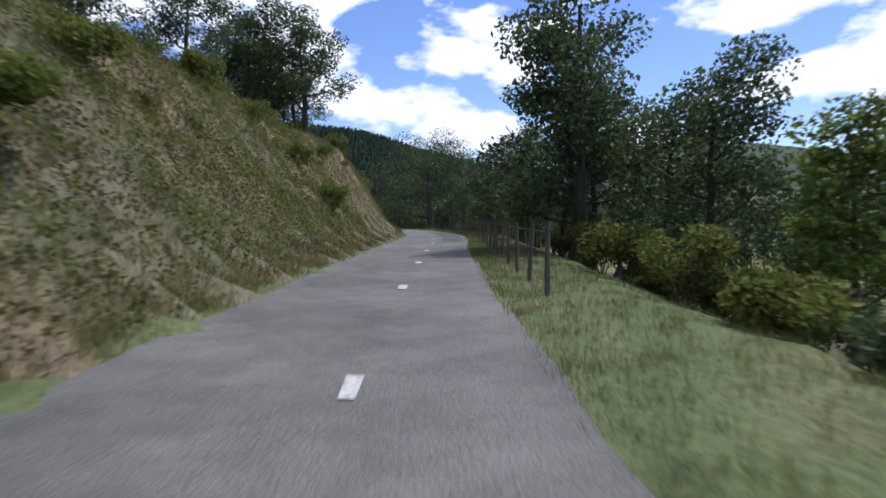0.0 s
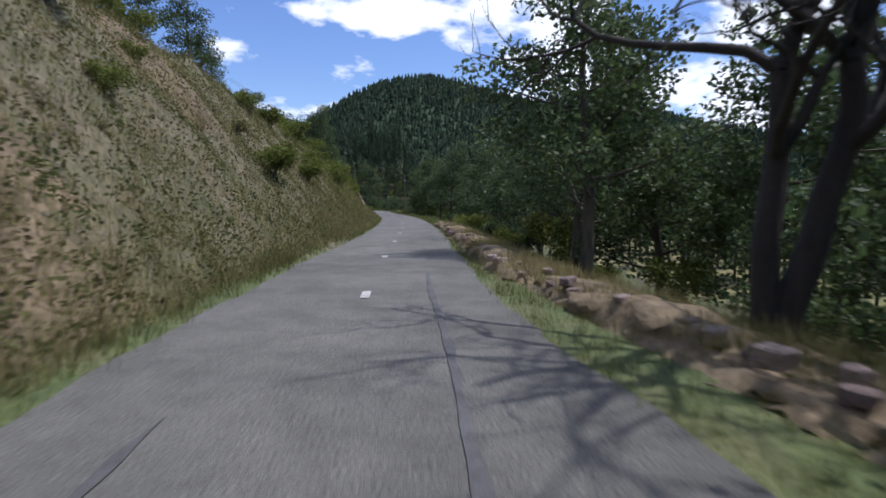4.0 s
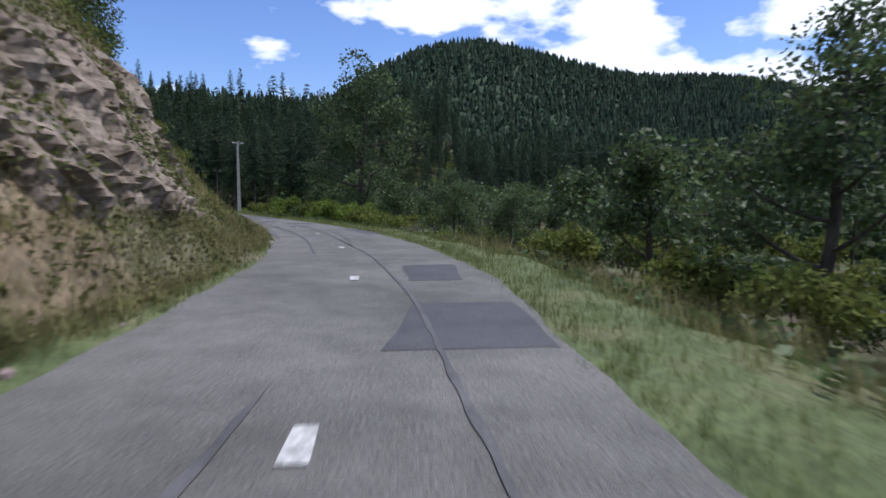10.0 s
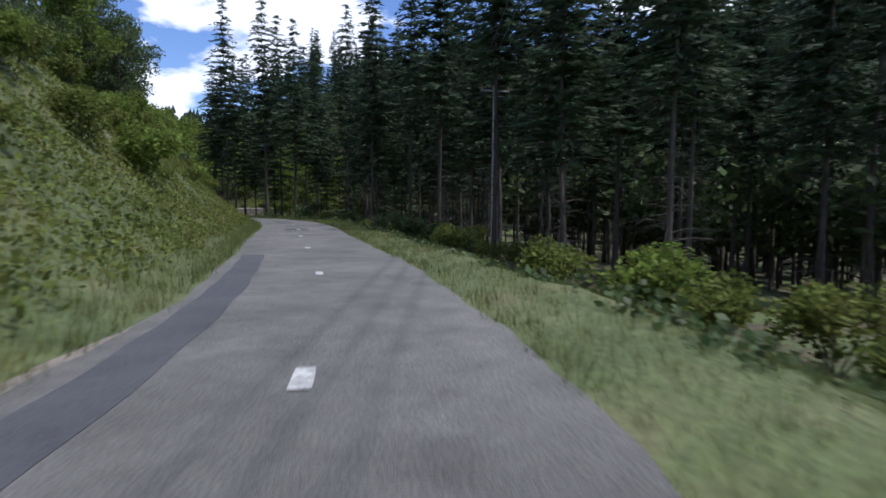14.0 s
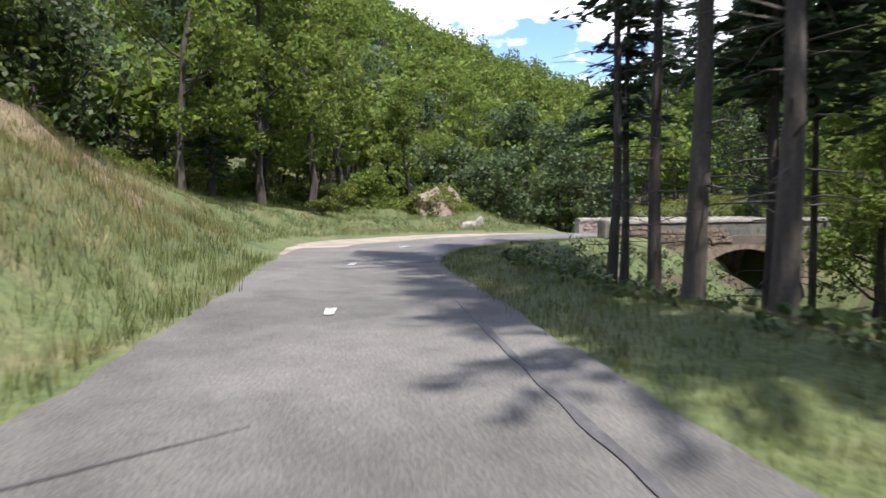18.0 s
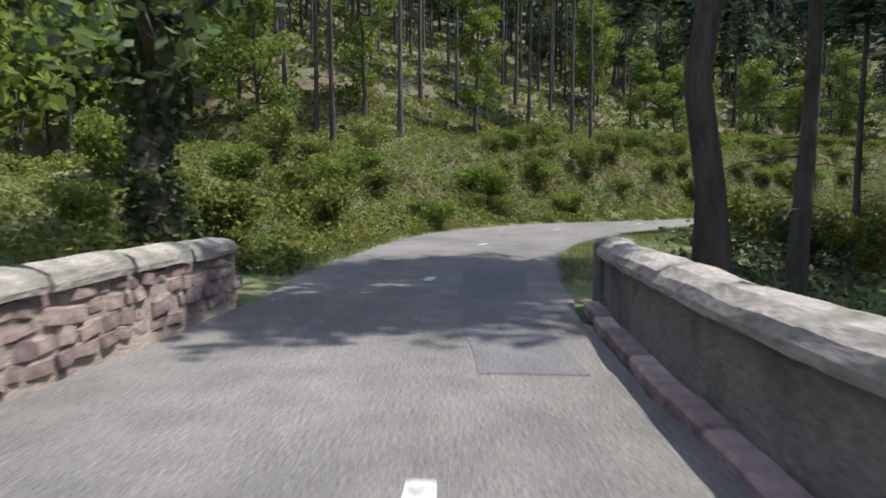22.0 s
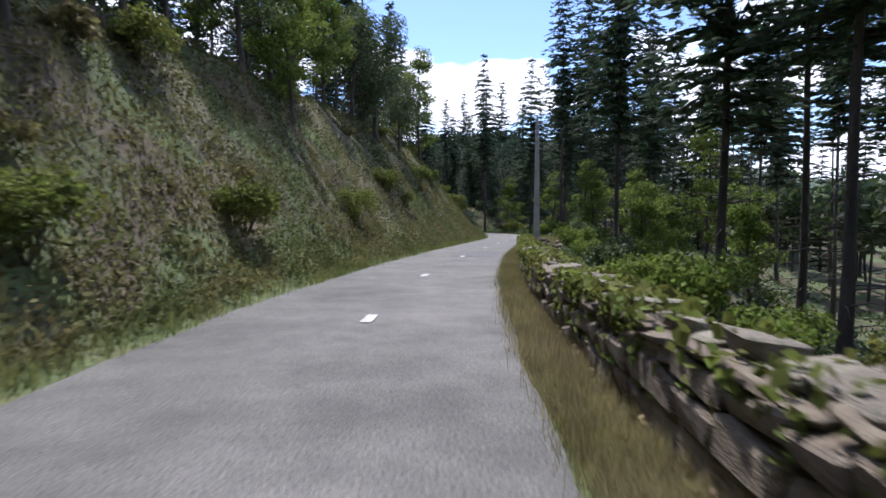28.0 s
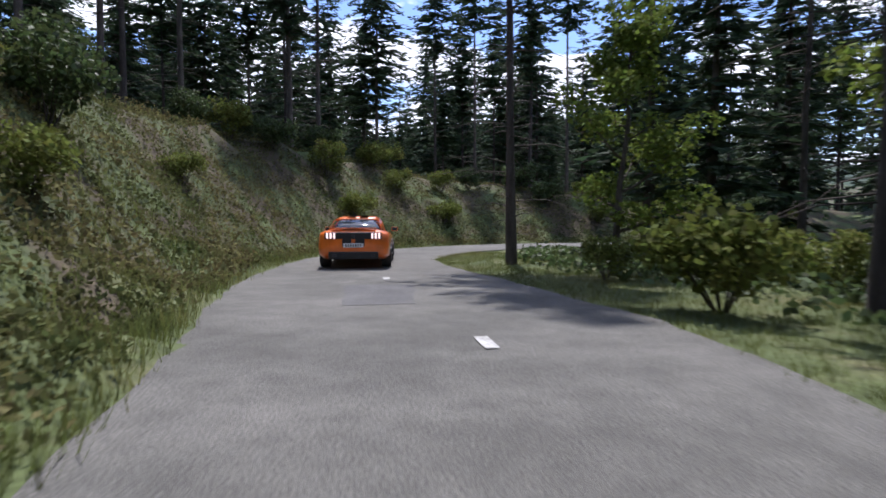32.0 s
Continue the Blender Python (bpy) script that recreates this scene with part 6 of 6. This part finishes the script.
    part("diffuser", box(1.3, 0.1, 0.2, (0, 0.03, 0.36), 0.03, 2), BLACK, ob)
    plate = part("number_plate", box(0.52, 0.015, 0.11, (0, -0.012, 0.62), 0.004), PLATE, ob)
    for k in range(7):
        part("plate_bar", box(0.035, 0.006, 0.065, (-0.19 + 0.063 * k, -0.021, 0.62), 0.0), BAR, plate)
    part("boot_spoiler", box(1.16, 0.14, 0.03, (0, 0.12, 1.062), 0.012, 2), ORANGE, ob)
    for sx in (-1, 1):
        part("stripe", box(0.24, 0.62, 0.006, (sx * 0.17, 0.38, 1.062), 0.0), BLACK, ob, "black stripe on the boot")
        part("stripe", box(0.24, 0.012, 0.2, (sx * 0.17, -0.006, 0.7), 0.0), BLACK, ob, "black stripe down the tail")
        bm = box(0.24, 1.1, 0.006, (sx * 0.17, 2.0, 1.401), 0.0)
        part("stripe", bm, BLACK, ob, "black stripe on the roof")
    return ob


def small_van():
    ob = thing("white_van", "small white van facing up the road", "van")
    rings = []
    for y, zb, w, zs, zt in ((0, 0.4, 0.8, 1.5, 1.72), (0.08, 0.3, 0.86, 1.6, 1.82), (1.2, 0.24, 0.9, 1.64, 1.86), (2.5, 0.24, 0.9, 1.6, 1.82), (2.9, 0.24, 0.9, 1.35, 1.6), (3.4, 0.24, 0.9, 0.98, 1.1), (4.0, 0.28, 0.86, 0.85, 0.92), (4.15, 0.36, 0.76, 0.68, 0.74)):
        rings.append((y, [(0, zb), (w - 0.1, zb), (w, zb + 0.14), (w, (zb + zs) / 2), (w - 0.06, zs - 0.05), (w - 0.16, (zs + zt) / 2), (0, zt)]))
    part("body", loft(rings), WHITE, ob)
    ws = bmesh.new()
    vs = [ws.verts.new(p) for p in ((-0.7, 3.36, 1.13), (0.7, 3.36, 1.13), (0.64, 2.72, 1.68), (-0.64, 2.72, 1.68))]
    ws.faces.new(vs)
    bmesh.ops.solidify(ws, geom=ws.faces[:], thickness=-0.03)
    bmesh.ops.translate(ws, verts=ws.verts, vec=(0, 0.03, 0.035))
    part("windscreen", ws, GLASS, ob)
    part("grille", box(0.8, 0.05, 0.14, (0, 4.13, 0.58), 0.02), BLACK, ob)
    part("bumper", box(1.6, 0.12, 0.16, (0, 4.1, 0.4), 0.04, 2), BLACK, ob)
    plate = part("number_plate", box(0.5, 0.012, 0.11, (0, 4.17, 0.44), 0.004), PLATE, ob)
    for k in range(7):
        part("plate_bar", box(0.035, 0.006, 0.065, (-0.19 + 0.063 * k, 4.179, 0.44), 0.0), BAR, plate)
    for sx in (-1, 1):
        wp = box(0.62, 0.012, 0.015, (sx * 0.32, 3.42, 1.14), 0.0)
        part("wiper", wp, BLACK, ob)
    for sx in (-1, 1):
        part("headlamp", box(0.3, 0.16, 0.2, (sx * 0.6, 4.04, 0.74), 0.05, 2), HEADL, ob)
        part("fog_lamp", cylinder(0.05, 0.05, 0.04, (sx * 0.55, 4.17, 0.4), "Y", 12), HEADL, ob)
        part("door_seam", box(0.006, 0.014, 0.95, (sx * 0.9, 1.82, 0.9), 0.0), BLACK, ob)
        part("door_seam", box(0.006, 0.014, 0.6, (sx * 0.9, 2.82, 0.72), 0.0), BLACK, ob)
        part("door_handle", box(0.02, 0.16, 0.03, (sx * 0.905, 2.0, 0.98), 0.006), BLACK, ob)
        part("side_trim", box(0.02, 2.1, 0.09, (sx * 0.902, 2.02, 0.52), 0.008), BLACK, ob)
        part("wheel_arch", cylinder(0.38, 0.38, 0.03, (sx * 0.888, 3.3, 0.36), "X", 24), BLACK, ob)
        part("wheel_arch", cylinder(0.38, 0.38, 0.03, (sx * 0.888, 0.75, 0.36), "X", 24), BLACK, ob)
        part("side_window", box(0.02, 0.8, 0.4, (sx * 0.885, 2.3, 1.3), 0.008), GLASS, ob)
        part("mirror", box(0.16, 0.1, 0.18, (sx * 1.0, 2.95, 1.15), 0.03, 2), BLACK, ob)
        for y in (0.75, 3.3):
            wheel(ob, sx * 0.83, y, 0.31, 0.2)
    return ob


car = coupe()
car.matrix_world = pose(-398.6, 59.2, 0.006, 0, 0, 7.0)
van = small_van()
van.matrix_world = road_pose(509.5, 2.0, 0.004, math.pi)


# ---- wall stones, each a piece of its own ----
def stone_kind(seed, material, odd=1.0):
    r = random.Random(seed)
    bm = box(1, 1, 1)
    for v in bm.verts:
        v.co += Vector((r.uniform(-0.12, 0.12), r.uniform(-0.1, 0.1), r.uniform(-0.12, 0.12))) * odd
    bmesh.ops.bevel(bm, geom=bm.edges[:], offset=0.12, segments=1, affect="EDGES")
    me = bpy.data.meshes.new("stone")
    bm.to_mesh(me)
    bm.free()
    me.materials.append(M[material])
    return me


STONES = [stone_kind(i, "stone") for i in range(6)]
EARTHY = [stone_kind(i, "wall_earth", 1.8) for i in range(6)]
CAPS = [stone_kind(i, "pale_cap", 1.7) for i in range(6)]


def lay(parent, seed, s0, s1, d, z0, z1, row, face, limit=300, kinds=STONES, size=(0.24, 0.52), loose=0.06):
    """Courses of stones set into a wall's face."""
    r = random.Random(seed)
    count = 0
    z = z0
    while z < z1 - 0.04 and count < limit:
        h = min(row * r.uniform(0.8, 1.2), z1 - z)
        s = s0 + r.uniform(0, 0.2)
        while s < s1 - 0.1 and count < limit:
            ln = r.uniform(*size)
            dd = float(d(s)) if callable(d) else d
            ob = new("stone", kinds[r.randrange(6)])
            ob.parent = parent
            m = road_pose(s + ln / 2, dd + face * r.uniform(-0.02, 0.03), z + h / 2 + r.uniform(-0.15, 0.15) * loose)
            ob.matrix_world = m @ Matrix.Rotation(r.uniform(-loose, loose), 4, "X") @ Matrix.Diagonal((0.2, ln * 0.93, h * 0.9, 1))
            s += ln
            count += 1
        z += h


lay(parapet_left, 1, 430.9, 445.8, 2.335, 0.02, 0.63, 0.15, -1, 300, size=(0.13, 0.36), loose=0.16)
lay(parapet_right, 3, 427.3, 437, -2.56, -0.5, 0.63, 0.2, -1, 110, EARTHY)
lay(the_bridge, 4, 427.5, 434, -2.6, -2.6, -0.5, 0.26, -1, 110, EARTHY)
lay(the_bridge, 5, 430.5, 434, 2.6, -2.0, 0.0, 0.26, 1, 60)
wall_line = lambda s: np.interp(s, [524, 540, 557], [-2.03, -1.92, -1.64])
lay(the_wall, 6, 517, 548, wall_line, -0.02, 0.62, 0.19, 1, 300, EARTHY, (0.26, 0.6), 0.2)


def cap_stones():
    r = random.Random(8)
    s = 517.0
    while s < 548:
        ln = r.uniform(0.18, 0.5)
        ob = new("cap_stone", CAPS[r.randrange(6)])
        ob.parent = the_wall
        m = road_pose(s + ln / 2, float(wall_line(s)) - 0.2 + r.uniform(-0.04, 0.04), 0.63 + r.uniform(-0.04, 0.04))
        ob.matrix_world = m @ Matrix.Rotation(r.uniform(-0.22, 0.22), 4, "Z") @ Matrix.Rotation(r.uniform(-0.25, 0.25), 4, "Y") @ Matrix.Diagonal((r.uniform(0.24, 0.38), ln, r.uniform(0.08, 0.15), 1))
        s += ln
    s = 111.0
    while s < 150:
        ob = new("stone", STONES[r.randrange(6)])
        ob.parent = the_ledge
        off = float(np.interp(s, [111, 118, 124, 152], [-3.9, -3.0, -2.45, -2.3]))
        k = r.uniform(0.06, 0.2)
        m = road_pose(s, off + r.uniform(-0.3, 0.15), 0.08 + r.uniform(0, 0.2))
        ob.matrix_world = m @ Matrix.Rotation(r.uniform(0, 3), 4, "Z") @ Matrix.Diagonal((k * 1.3, k, k * 0.8, 1))
        s += r.uniform(0.2, 0.6)


cap_stones()


def wall_growth():
    """Moss, ivy and grass that spill over the dry stone wall."""
    r = np.random.default_rng(91)
    n = 6000
    s = 517 + 31 * r.random(n)
    s = s[np.sin(s * 1.1) + 0.6 * np.sin(s * 2.7) > r.normal(-0.3, 0.6, n)]
    drop = np.clip(r.exponential(0.35, len(s)) - 0.25, 0, 1)
    p = at(s, wall_line(s) + np.where(drop > 0, 0.12, -r.uniform(-0.05, 0.5, len(s))))
    c = np.c_[p, 0.69 - 0.5 * drop + 0.06 * r.random(len(s))]
    part("moss_and_ivy", mesh_from("moss_and_ivy", *leaves(r, c, 0.075, 1.3), [M["shrub_leaf"]], flat=True), M["shrub_leaf"], the_wall, "green moss and ivy over the stones")


wall_growth()
